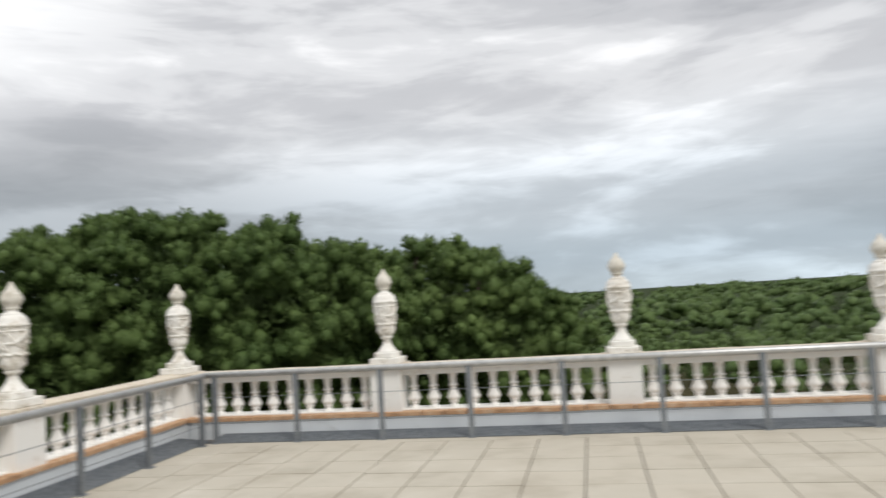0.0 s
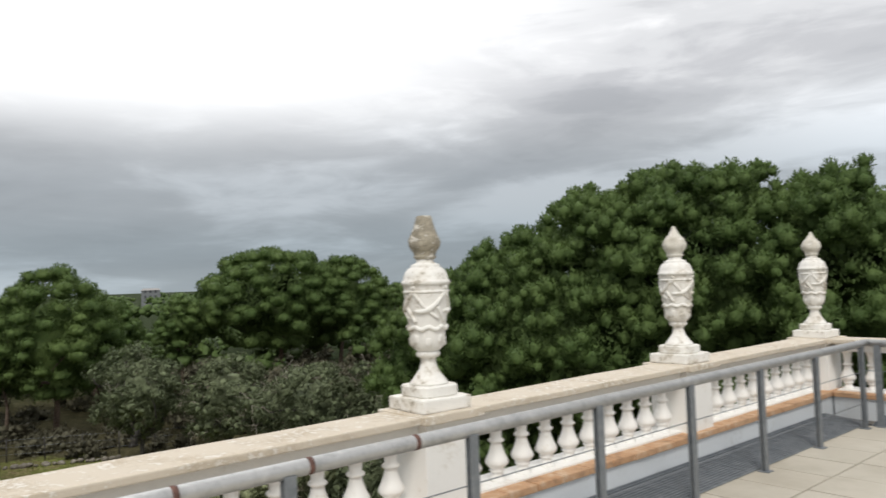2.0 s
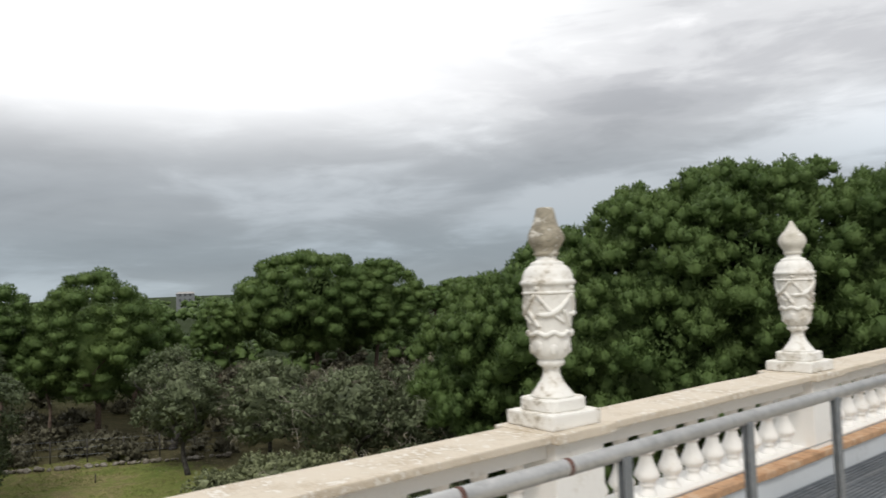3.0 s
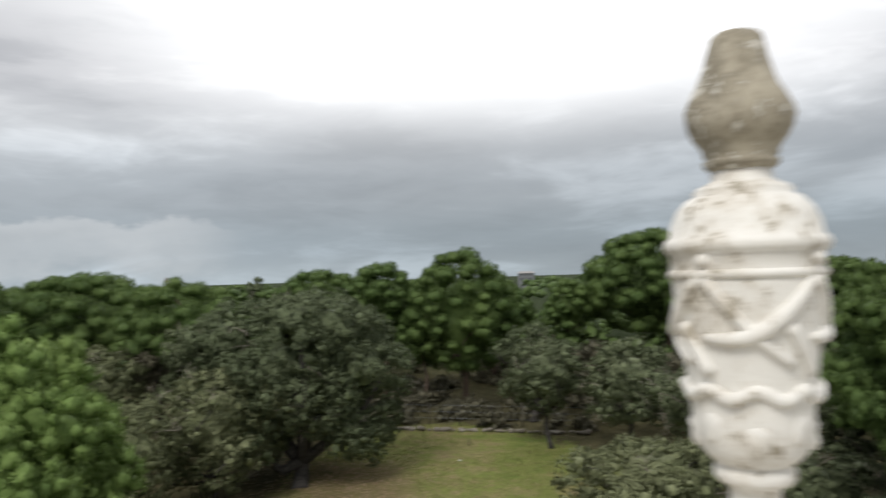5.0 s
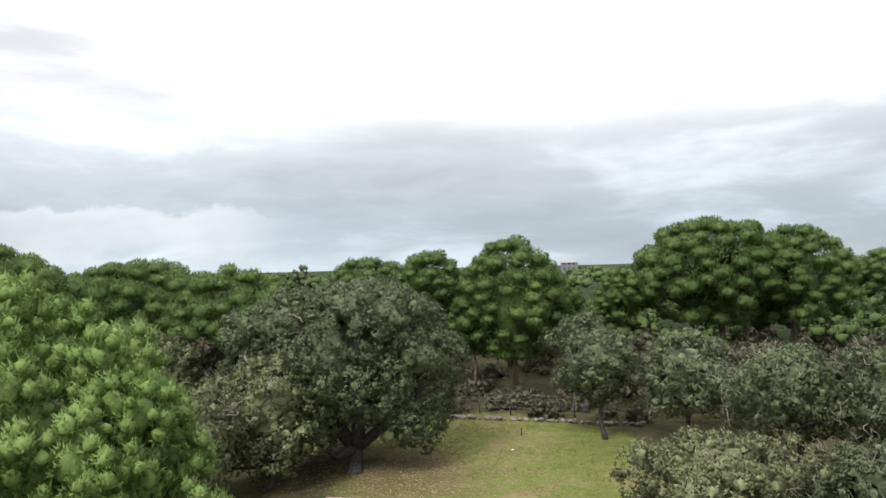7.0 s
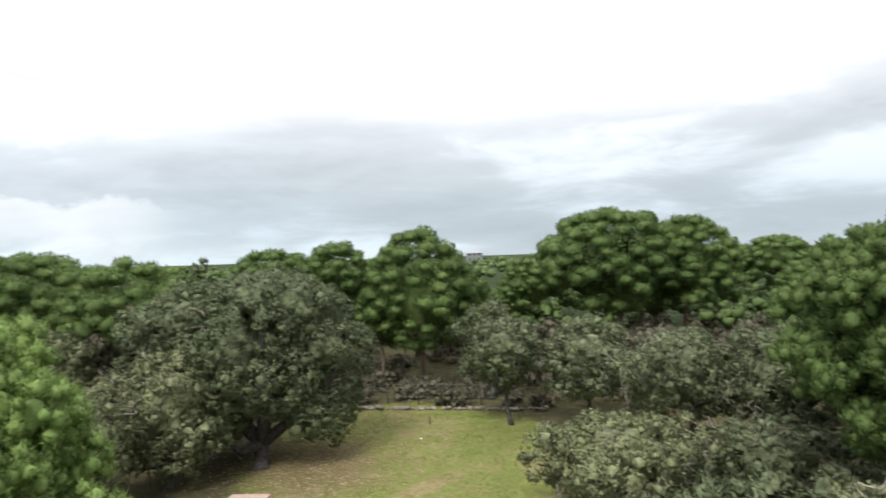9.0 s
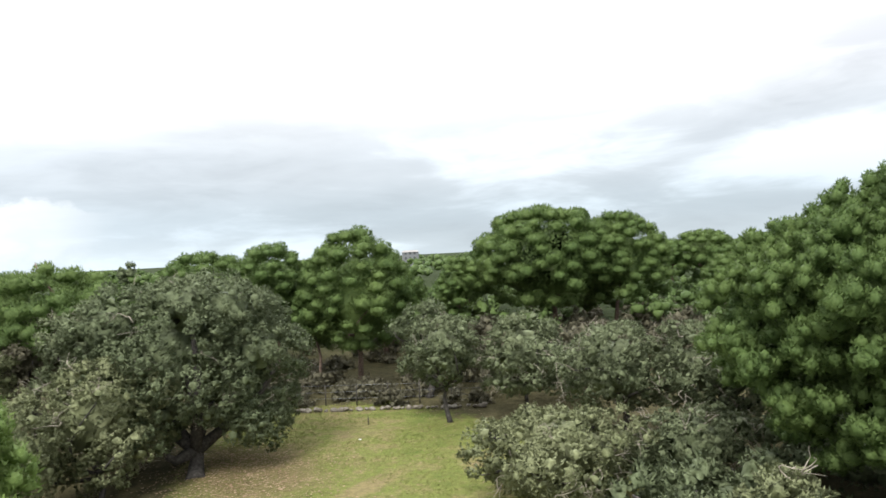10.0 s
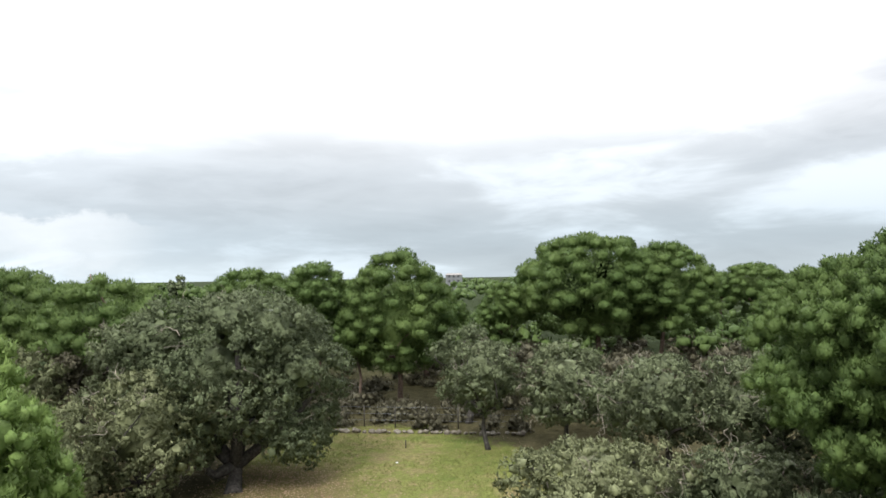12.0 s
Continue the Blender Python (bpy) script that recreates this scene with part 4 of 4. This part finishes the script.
# oaks round the clearing
oak(-45.8, 1.0, 6.5, 1.5, -7.9, 41, OAK_DARK, "large dark holm oak with drooping crown over the clearing", subs=30, trunk=0.46, dead=26, base=(-42.4, 1.1, GROUND), density=(27, 6),
    fork=1.0, limb=0.72,
    extra=[(-44.2, 5.2, -5.0, 1.8, 1.7, 1.9), (-44.8, 6.2, -3.4, 1.9, 1.7, 1.8), (-42.2, -1.0, -5.2, 1.8, 1.8, 2.0), (-43.0, 4.4, -6.7, 1.5, 1.5, 1.6), (-42.4, 3.2, -5.4, 1.6, 1.5, 1.5), (-45.6, 5.8, -6.6, 1.5, 1.4, 1.5), (-41.6, 2.6, -4.0, 1.7, 1.6, 1.6), (-41.2, -1.0, -6.2, 1.3, 1.2, 1.3), (-41.4, 3.5, -6.4, 1.2, 1.1, 1.3)])
oak(-48.8, -3.6, 3.6, -0.4, -6.5, 42, OAK, "grey-green holm oak with ragged crown", subs=10, dead=10)
oak(-42.0, -2.9, 3.7, -1.9, -8.7, 43, OAK_OLIVE, "olive green holm oak with bleached dead branches", subs=12, trunk=0.18, dead=19, base=(-41.0, -3.4, GROUND))
oak(-38.6, -6.6, 3.3, -2.9, -8.9, 53, OAK_OLIVE, "low olive green oak with dead twigs", subs=8, trunk=0.15, dead=10)
oak(-52.3, -6.8, 3.0, -0.6, -6.0, 44, DRY, "brownish half-bare oak with thin crown", subs=8, dead=10)
oak(-46.6, 15.9, 3.1, -1.8, -7.3, 45, OAK, "small grey-green holm oak with bare trunk", subs=12, trunk=0.17, dead=10, base=(-45.9, 16.1, GROUND))
oak(-53.8, 17.8, 2.9, -1.3, -6.0, 46, OAK_DARK, "dark holm oak behind a lighter one", subs=8, dead=0)
oak(-44.1, 20.4, 3.6, -1.9, -7.9, 47, OAK, "grey-green holm oak with dense round crown", subs=13, trunk=0.2, dead=11)
oak(-36.4, 21.6, 4.0, -2.0, -7.8, 48, OAK, "wide grey-green holm oak with silvery twigs", subs=14, trunk=0.25, dead=22)
oak(-32.4, 24.6, 3.8, -1.6, -7.6, 49, OAK, "wide grey-green holm oak with silvery twigs", subs=14, trunk=0.25, dead=22)
oak(-30.4, 14.4, 4.2, -4.5, -8.9, 50, OAK_OLIVE, "low olive green oak close to the building", subs=14, trunk=0.25, dead=22, density=(28, 7))
oak(-28.4, 19.4, 3.0, -4.7, -8.8, 51, OAK, "low ragged oak with many dead branches", subs=10, trunk=0.2, dead=26)
oak(-18.6, 13.6, 2.2, -3.7, -8.0, 52, OAK_OLIVE, "pale olive shrub at the foot of a pine", subs=8, trunk=0.14, dead=13, blob=0.5)
oak(-49.6, -9.8, 3.3, -1.2, -7.4, 55, OAK_OLIVE, "olive green oak among the pines", subs=9, trunk=0.18, dead=6)
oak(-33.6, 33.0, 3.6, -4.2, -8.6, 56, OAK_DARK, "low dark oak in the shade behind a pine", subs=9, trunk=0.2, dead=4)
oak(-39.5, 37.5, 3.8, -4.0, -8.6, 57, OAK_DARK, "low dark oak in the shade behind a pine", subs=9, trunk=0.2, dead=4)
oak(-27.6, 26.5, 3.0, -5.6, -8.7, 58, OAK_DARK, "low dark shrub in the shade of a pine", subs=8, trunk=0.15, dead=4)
pine(-61.0, -6.4, 4.6, 1.6, -4.0, 34, MID, PINE, "green stone pine with low rounded crown")
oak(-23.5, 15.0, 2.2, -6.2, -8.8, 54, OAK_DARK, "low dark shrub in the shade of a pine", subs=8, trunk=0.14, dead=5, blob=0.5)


# ---- far woods, brush ----
def scatter(name, label, category, mat, spots, seed, tufts, blades, core=0.85, rough=0.35, fuzz=0.4):
    """Many small crowns as one object: x, y, radius, top, bottom, clump."""
    rng = np.random.default_rng(seed)
    chunks, normals = [], []
    for x, y, r, top, low, blob in spots:
        lobes = domed(rng, x, y, r, top, low, 5, 0.42)
        pts, outs = shell_points(rng, lobes, blob, 0.8, -0.15)
        k = blob / 0.9
        thin = blob > 1.0
        v, t, nn = clumps(rng, pts, outs, lobes, blob, tufts - thin * 2, blades - thin, 0.42 * k, 0.15 * k, 0.5, 0.55, core, hull_size=0.0, rough=rough, fuzz=fuzz)
        chunks.append((v, t))
        normals.append(nn)
    vs, ts = joined(chunks)
    ob = link_mesh(name, tri_mesh(name, vs, ts, True, np.concatenate(normals)), mat)
    return tagged(ob, label, category, kind="stuff")


def woods_spots():
    rng = np.random.default_rng(77)
    fixed = [(-18, 23, 10), (-6, 31, 9), (-70, 37, 10), (-65, 42, 7), (-64, 16, 8), (-63, -14, 7), (-55, -21, 7), (-54, -6, 7), (-58, -29, 7), (-76, 63, 5), (-62, 55, 5), (-78, 22, 5)]
    spots = []
    for i in range(70):
        d, a = rng.uniform(88.0, 230.0), radians(rng.uniform(138.0, 178.0))
        x, y, r = d * math.cos(a), d * math.sin(a), rng.uniform(3.2, 4.8)
        if not any((x - q[0]) ** 2 + (y - q[1]) ** 2 < (0.7 * (r + q[2])) ** 2 for q in spots):
            top = rng.uniform(-2.4, -0.6) + (0.7 if d > 150 else 0.0)
            spots.append((x, y, r, top, top - 4.0, min(1.2, d / 110.0)))
    for i in range(420):
        d, a = rng.uniform(74.0, 130.0), radians(rng.uniform(122.0, 186.0))
        x, y, r = d * math.cos(a), d * math.sin(a), rng.uniform(2.4, 3.6)
        if any((x - fx) ** 2 + (y - fy) ** 2 < (0.5 * fr) ** 2 for fx, fy, fr in fixed) or any((x - q[0]) ** 2 + (y - q[1]) ** 2 < (0.62 * (r + q[2])) ** 2 for q in spots):
            continue
        top = rng.uniform(-4.6, -2.6)
        spots.append((x, y, r, top, top - 3.0, 0.85))
    for i in range(700):
        d, a = 46.0 * math.exp(rng.uniform(0.0, 2.2)), radians(rng.uniform(50.0, 120.0))
        x, y, r = d * math.cos(a), d * math.sin(a), rng.uniform(2.8, 4.4) * (1.0 + d / 400.0)
        if any((x - fx) ** 2 + (y - fy) ** 2 < fr * fr for fx, fy, fr in fixed) or any((x - q[0]) ** 2 + (y - q[1]) ** 2 < (0.55 * (r + q[2])) ** 2 for q in spots):
            continue
        top = rng.uniform(-3.4, -1.0) + min(1.0, max(0.0, (d - 60.0) / 200.0)) * 3.2
        spots.append((x, y, r, top, top - 4.0, min(1.5, max(0.8, d / 90.0))))
    for i in range(5200):
        d = 48.0 * math.exp(rng.uniform(0.0, 2.9))
        a = radians(rng.uniform(52.0, 222.0))
        x, y = d * math.cos(a), d * math.sin(a)
        west = 118.0 < math.degrees(a)
        if west and d < 72.0:
            continue
        if any((x - fx) ** 2 + (y - fy) ** 2 < fr * fr for fx, fy, fr in fixed):
            continue
        r = rng.uniform(2.6, 4.6) * (1.0 + d / 600.0)
        if any((x - q[0]) ** 2 + (y - q[1]) ** 2 < (0.62 * (r + q[2])) ** 2 for q in spots):
            continue
        rise = 0.0 if west else min(1.0, max(0.0, (d - 60.0) / 200.0)) * 3.2
        top = (rng.uniform(-4.8, -1.0) if west and d < 120.0 else rng.uniform(-3.6, -0.2)) + rise + ((2.2 if west else 0.8) if d > 170 else 0.0)
        spots.append((x, y, r, top, top - rng.uniform(3.0, 4.6), min(0.3 * r, max(0.6, (d - 40.0) / 100.0))))
        if len(spots) >= 660:
            break
    for i in range(230):
        d, a = rng.uniform(230.0, 700.0), radians(rng.uniform(135.0, 205.0))
        top = rng.uniform(-1.6, 0.9)
        spots.append((d * math.cos(a), d * math.sin(a), rng.uniform(5.0, 9.0), top, top - 5.0, 1.9))
    return spots


scatter("far_woods", "distant stone pine woods reaching the horizon", "woods", PINE_FAR, woods_spots(), 78, 4, 3, 0.58, 0.45, 0.4)
rng = np.random.default_rng(90)
brush = []
for i in range(150):
    x, y = rng.uniform(-92, -55), rng.uniform(-2, 66)
    if y < 22 and x > -58.2 + 0.5 * (y - 9.0):
        continue
    r = rng.uniform(0.7, 1.7)
    brush.append((x, y, r, GROUND + r * rng.uniform(0.8, 1.5) + (1.6 if y > 26 else 0.0), GROUND - 0.2, 0.62))
for i in range(80):
    y = rng.uniform(2, 21)
    x = -54.2 + 0.525 * (y - 9.0) - rng.uniform(0.8, 11.0)
    r = rng.uniform(0.5, 1.3)
    brush.append((x, y, r, GROUND + r * rng.uniform(0.7, 1.3), GROUND - 0.2, 0.4))
for i in range(60):
    x, y = rng.uniform(-62, -46), rng.uniform(20, 44)
    r = rng.uniform(1.0, 2.2)
    brush.append((x, y, r, rng.uniform(-6.5, -3.8), GROUND - 0.2, 0.62))
scatter("brush", "dry brown and grey brush under the pines", "brush", DRY, brush, 91, 4, 3, 0.4, 0.7, 0.6)
low_green = []
for i in range(46):
    a = rng.uniform(0, 1)
    x, y = -12 - 16 * a + rng.uniform(-4, 4), 19 + rng.uniform(-5, 10)
    low_green.append((x, y, rng.uniform(1.2, 2.0), rng.uniform(-7.4, -5.4), GROUND - 0.2, 0.55))
for i in range(16):
    x, y = rng.uniform(-27.5, -20.5), rng.uniform(15.5, 20.5)
    low_green.append((x, y, rng.uniform(0.9, 1.5), rng.uniform(-8.0, -6.6), GROUND - 0.2, 0.42))
for i in range(40):
    x, y = rng.uniform(-12, 26), rng.uniform(22, 44)
    low_green.append((x, y, rng.uniform(1.6, 2.8), rng.uniform(-5.4, -2.0), GROUND - 0.2, 0.65))
for i in range(26):
    x, y = rng.uniform(-50, -30), rng.uniform(-24, -9)
    low_green.append((x, y, rng.uniform(1.4, 2.4), rng.uniform(-6.5, -3.6), GROUND - 0.2, 0.6))
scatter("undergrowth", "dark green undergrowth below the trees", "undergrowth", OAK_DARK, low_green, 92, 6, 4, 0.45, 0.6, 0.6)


# ---- the clearing ----
def ground_z(x, y):
    return GROUND + 0.10 * noise.noise(Vector((x * 0.15, y * 0.15, 0.0)))


def blades_on_ground(name, label, category, mat, spots, seed, flat):
    """Short grass tufts, or fallen leaves lying flat, as one object."""
    rng = np.random.default_rng(seed)
    verts, tris = [], []
    for x, y, s in spots:
        for k in range(1 if flat else 5):
            a = rng.uniform(0, 6.28)
            px, py = x + rng.normal(0, s * 0.5), y + rng.normal(0, s * 0.5)
            c, d = math.cos(a), math.sin(a)
            z = ground_z(px, py) - 0.006
            i = len(verts)
            if flat:
                verts += [(px - c * s, py - d * s, z + 0.02), (px + d * s * 0.45, py - c * s * 0.45, z + rng.uniform(0.02, 0.05)), (px + c * s, py + d * s, z + rng.uniform(0.02, 0.06)), (px - d * s * 0.45, py + c * s * 0.45, z + rng.uniform(0.01, 0.04))]
                tris += [(i, i + 1, i + 2), (i, i + 2, i + 3)]
            else:
                h = s * rng.uniform(0.6, 1.2)
                verts += [(px - d * 0.014, py + c * 0.014, z), (px + d * 0.014, py - c * 0.014, z), (px + c * h * 0.5, py + d * h * 0.5, z + h)]
                tris += [(i, i + 1, i + 2)]
    ob = link_mesh(name, tri_mesh(name, verts, tris), mat)
    return tagged(ob, label, category, kind="stuff")


LAWN_BLADE = foliage("short_lawn_grass", (0.10, 0.15, 0.035), (0.20, 0.235, 0.065), (0.31, 0.29, 0.12), 0.3)
rng = np.random.default_rng(140)
spots = []
while len(spots) < 9000:
    x, y = rng.uniform(-57, -28), rng.uniform(0, 20)
    keep = noise.noise(Vector((x * 0.35, y * 0.35, 5.0))) + 0.4 * noise.noise(Vector((x * 1.4, y * 1.4, 9.0)))
    if ((x + 36) / 21) ** 2 + ((y - 9.5) / 10.5) ** 2 < 0.9 and keep > -0.12 and ((x + 42.5) / 6.5) ** 2 + ((y - 3.6) / 4.6) ** 2 > 0.5:
        spots.append((x, y, rng.uniform(0.03, 0.10)))
blades_on_ground("lawn_grass", "short yellow-green grass tufts of the clearing", "grass", LAWN_BLADE, spots, 141, False)
spots = [(rng.normal(-42.0, 3.6), rng.normal(3.4, 2.3), rng.uniform(0.04, 0.09)) for _ in range(3600)]
spots += [(rng.uniform(-56, -30), rng.uniform(1, 19), rng.uniform(0.04, 0.08)) for _ in range(900)]
blades_on_ground("fallen_leaves", "brown fallen oak leaves lying on the grass", "leaf litter", BROWN_LEAF, spots, 142, True)


def stone_wall():
    root = empty("stone_wall", (-55.8, 9.0, GROUND))
    rng = np.random.default_rng(5)
    a, b = np.array([-56.6, 4.4]), np.array([-48.4, 20.0])
    meshes = []
    for i in range(6):
        bm = bmesh.new()
        bmesh.ops.create_icosphere(bm, subdivisions=2, radius=0.3, matrix=Matrix.Diagonal((1.0, 0.8, 0.62, 1.0)))
        for q in bm.verts:
            q.co += noise.noise_vector(q.co * 3.0 + Vector((i * 7.0, 0, 0))) * 0.13
        me = bpy.data.meshes.new("stone")
        bm.to_mesh(me)
        bm.free()
        me.materials.append(ROCK)
        meshes.append(me)
    n = 46
    for i in range(n):
        p = a + (b - a) * (i + rng.uniform(-0.2, 0.2)) / n
        ob = link_mesh("stone", meshes[i % 6], None, root)
        s = rng.uniform(0.45, 0.95)
        ob.matrix_basis = Matrix.LocRotScale((p[0] + 55.8, p[1] - 9.0 + rng.uniform(-0.15, 0.15), 0.10 + rng.uniform(-0.03, 0.06)), Euler((0, 0, rng.uniform(0, 6.28))), (s, s, s))
    return tagged(root, "low dry row of field stones edging the lawn", "stone wall")


stone_wall()


def fence():
    root = empty("wire_fence", (-56.6, 9.0, GROUND))
    ends = []
    for i in range(9):
        x, y = -58.6 + 1.05 * i + 56.6, 4.8 + 1.95 * i - 9.0
        tube("post", [(x, y, -0.1), (x, y, 1.5)], [0.045, 0.04], OAKBARK, root, sides=7)
        ends.append((x, y))
    for z in (0.5, 0.95, 1.4):
        tube("wire", [(ends[0][0], ends[0][1], z), (ends[-1][0], ends[-1][1], z)], [0.008, 0.008], POST, root, sides=4)
    return tagged(root, "thin wire fence on dark posts behind the lawn", "fence")


fence()


def bench():
    root = empty("bench", (-37.0, 0.3, GROUND))
    root.rotation_euler = (0, 0, radians(68))
    part("seat", worn(box_bm(-0.85, 0.85, -0.24, 0.24, 0.36, 0.46, 0.02), 0.006, 3.0, 2), BENCHTOP, root, "pinkish concrete seat")
    for x in (-0.6, 0.6):
        part("support", box_bm(x - 0.08, x + 0.08, -0.18, 0.18, -0.02, 0.36, 0.01), ROCK, root)
    return tagged(root, "plain pinkish concrete bench on two supports", "bench")


bench()


def litter_piece(x, y, s):
    bm = box_bm(-s, s, -s * 0.6, s * 0.6, 0.0, s * 0.35, s * 0.1)
    worn(bm, s * 0.2, 3.0)
    ob = part("paper_scrap", bm, PALE)
    ob.matrix_basis = pose(x, y, GROUND + 0.03, 0, 0, x * 40 % 180)
    tagged(ob, "white crumpled scrap lying on the grass", "litter")


litter_piece(-44.9, 10.1, 0.10)
tube_post = tube("marker_post", [(0, 0, -0.05), (0, 0, 0.5)], [0.035, 0.03], OAKBARK, sides=7)
tube_post.location = (-48.3, 11.6, GROUND)
tagged(tube_post, "short dark wooden stake in the lawn", "stake")


def farmhouse():
    root = empty("farmhouse", (-428.3, 152.6, GROUND - 1.6))
    root.rotation_euler = (0, 0, radians(-20))
    part("wall", box_bm(-5, 5, -5.0, 5.0, 0.0, 12.4), PALEWALL, root)
    bm = bmesh.new()
    vs = [bm.verts.new(q) for q in ((-5.4, -5.4, 12.4), (5.4, -5.4, 12.4), (5.4, 5.4, 12.4), (-5.4, 5.4, 12.4), (0, -4.0, 13.6), (0, 4.0, 13.6))]
    for f in ((0, 1, 4), (1, 2, 5, 4), (2, 3, 5), (3, 0, 4, 5), (3, 2, 1, 0)):
        bm.faces.new([vs[q] for q in f])
    part("roof", bm, ROOF, root)
    for i in range(3):
        for z in (8.0, 11.0):
            part("window", box_bm(5.0, 5.05, -3.4 + 2.7 * i, -2.2 + 2.7 * i, z, z + 1.5), PIT, root)
    return tagged(root, "pale distant house standing above the tree tops", "house")


farmhouse()


def lone_tree():
    rng2 = np.random.default_rng(3)
    tree("poplar", "dark lone tree on the far plain", "tree", (-255.0, -4.5, GROUND), [(-255.0, -3.6, -0.6, 1.6, 1.6, 4.0), (-255.0, -6.0, -1.2, 1.5, 1.5, 3.4)], OAK_DARK, OAKBARK, 60, 0.8, 1.2, -0.9, 10, 8, 0.6, 0.25, 0.3, 0.6, 0.2, 5.5, 3)


lone_tree()


# ---- terrace paving ----
def paving():
    floor = bpy.data.objects["floor"]
    meshes = []
    for i in range(5):
        bm = box_bm(-0.274, 0.274, -0.268, 0.268, -0.032, 0.0, 0.005)
        me = bpy.data.meshes.new("tile")
        bm.to_mesh(me)
        bm.free()
        me.materials.append(TILE)
        meshes.append(me)
    rng = np.random.default_rng(8)
    rest = []
    made = 0
    cols = []
    for i in range(-1, 21):
        x = -4.22 + 0.562 * (i + 0.5)
        shift = rng.uniform(-0.05, 0.05)
        for j in range(-27, 6):
            cols.append((x, 6.66 + 0.548 * (j + 0.5) + shift))
    cols = [q for q in cols if -8.4 < q[1] < 9.3]
    cols.sort(key=lambda q: (q[0] + 1.0) ** 2 + (q[1] - 6.5) ** 2)
    for x, y in cols:
        z = rng.uniform(-0.004, 0.0)
        if made < 300:
            ob = link_mesh("tile", meshes[made % 5], None, floor)
            ob.matrix_basis = pose(x, y, z, rng.uniform(-0.15, 0.15), rng.uniform(-0.15, 0.15), rng.uniform(-0.35, 0.35))
            made += 1
        else:
            rest.append((x, y, z))
    vs = np.array([(sx * 0.274, sy * 0.268, sz) for sz in (-0.03, 0.0) for sx, sy in ((-1, -1), (1, -1), (1, 1), (-1, 1))])
    ts = np.array([(4, 5, 6), (4, 6, 7), (0, 1, 5), (0, 5, 4), (1, 2, 6), (1, 6, 5), (2, 3, 7), (2, 7, 6), (3, 0, 4), (3, 4, 7)])
    v, t = joined([(vs + np.array(q), ts) for q in rest])
    ob = link_mesh("paving_rest", tri_mesh("paving_rest", v, t), TILE, floor)
    tagged(ob, kind="stuff")
    part("edge_strip", box_bm(-4.775, 7.0, 9.345, 9.535, -0.032, -0.001, 0.003), TILE, floor)
    part("edge_strip", box_bm(-4.752, -4.745, -8.4, 9.33, -0.032, -0.001), TILE, floor)


paving()
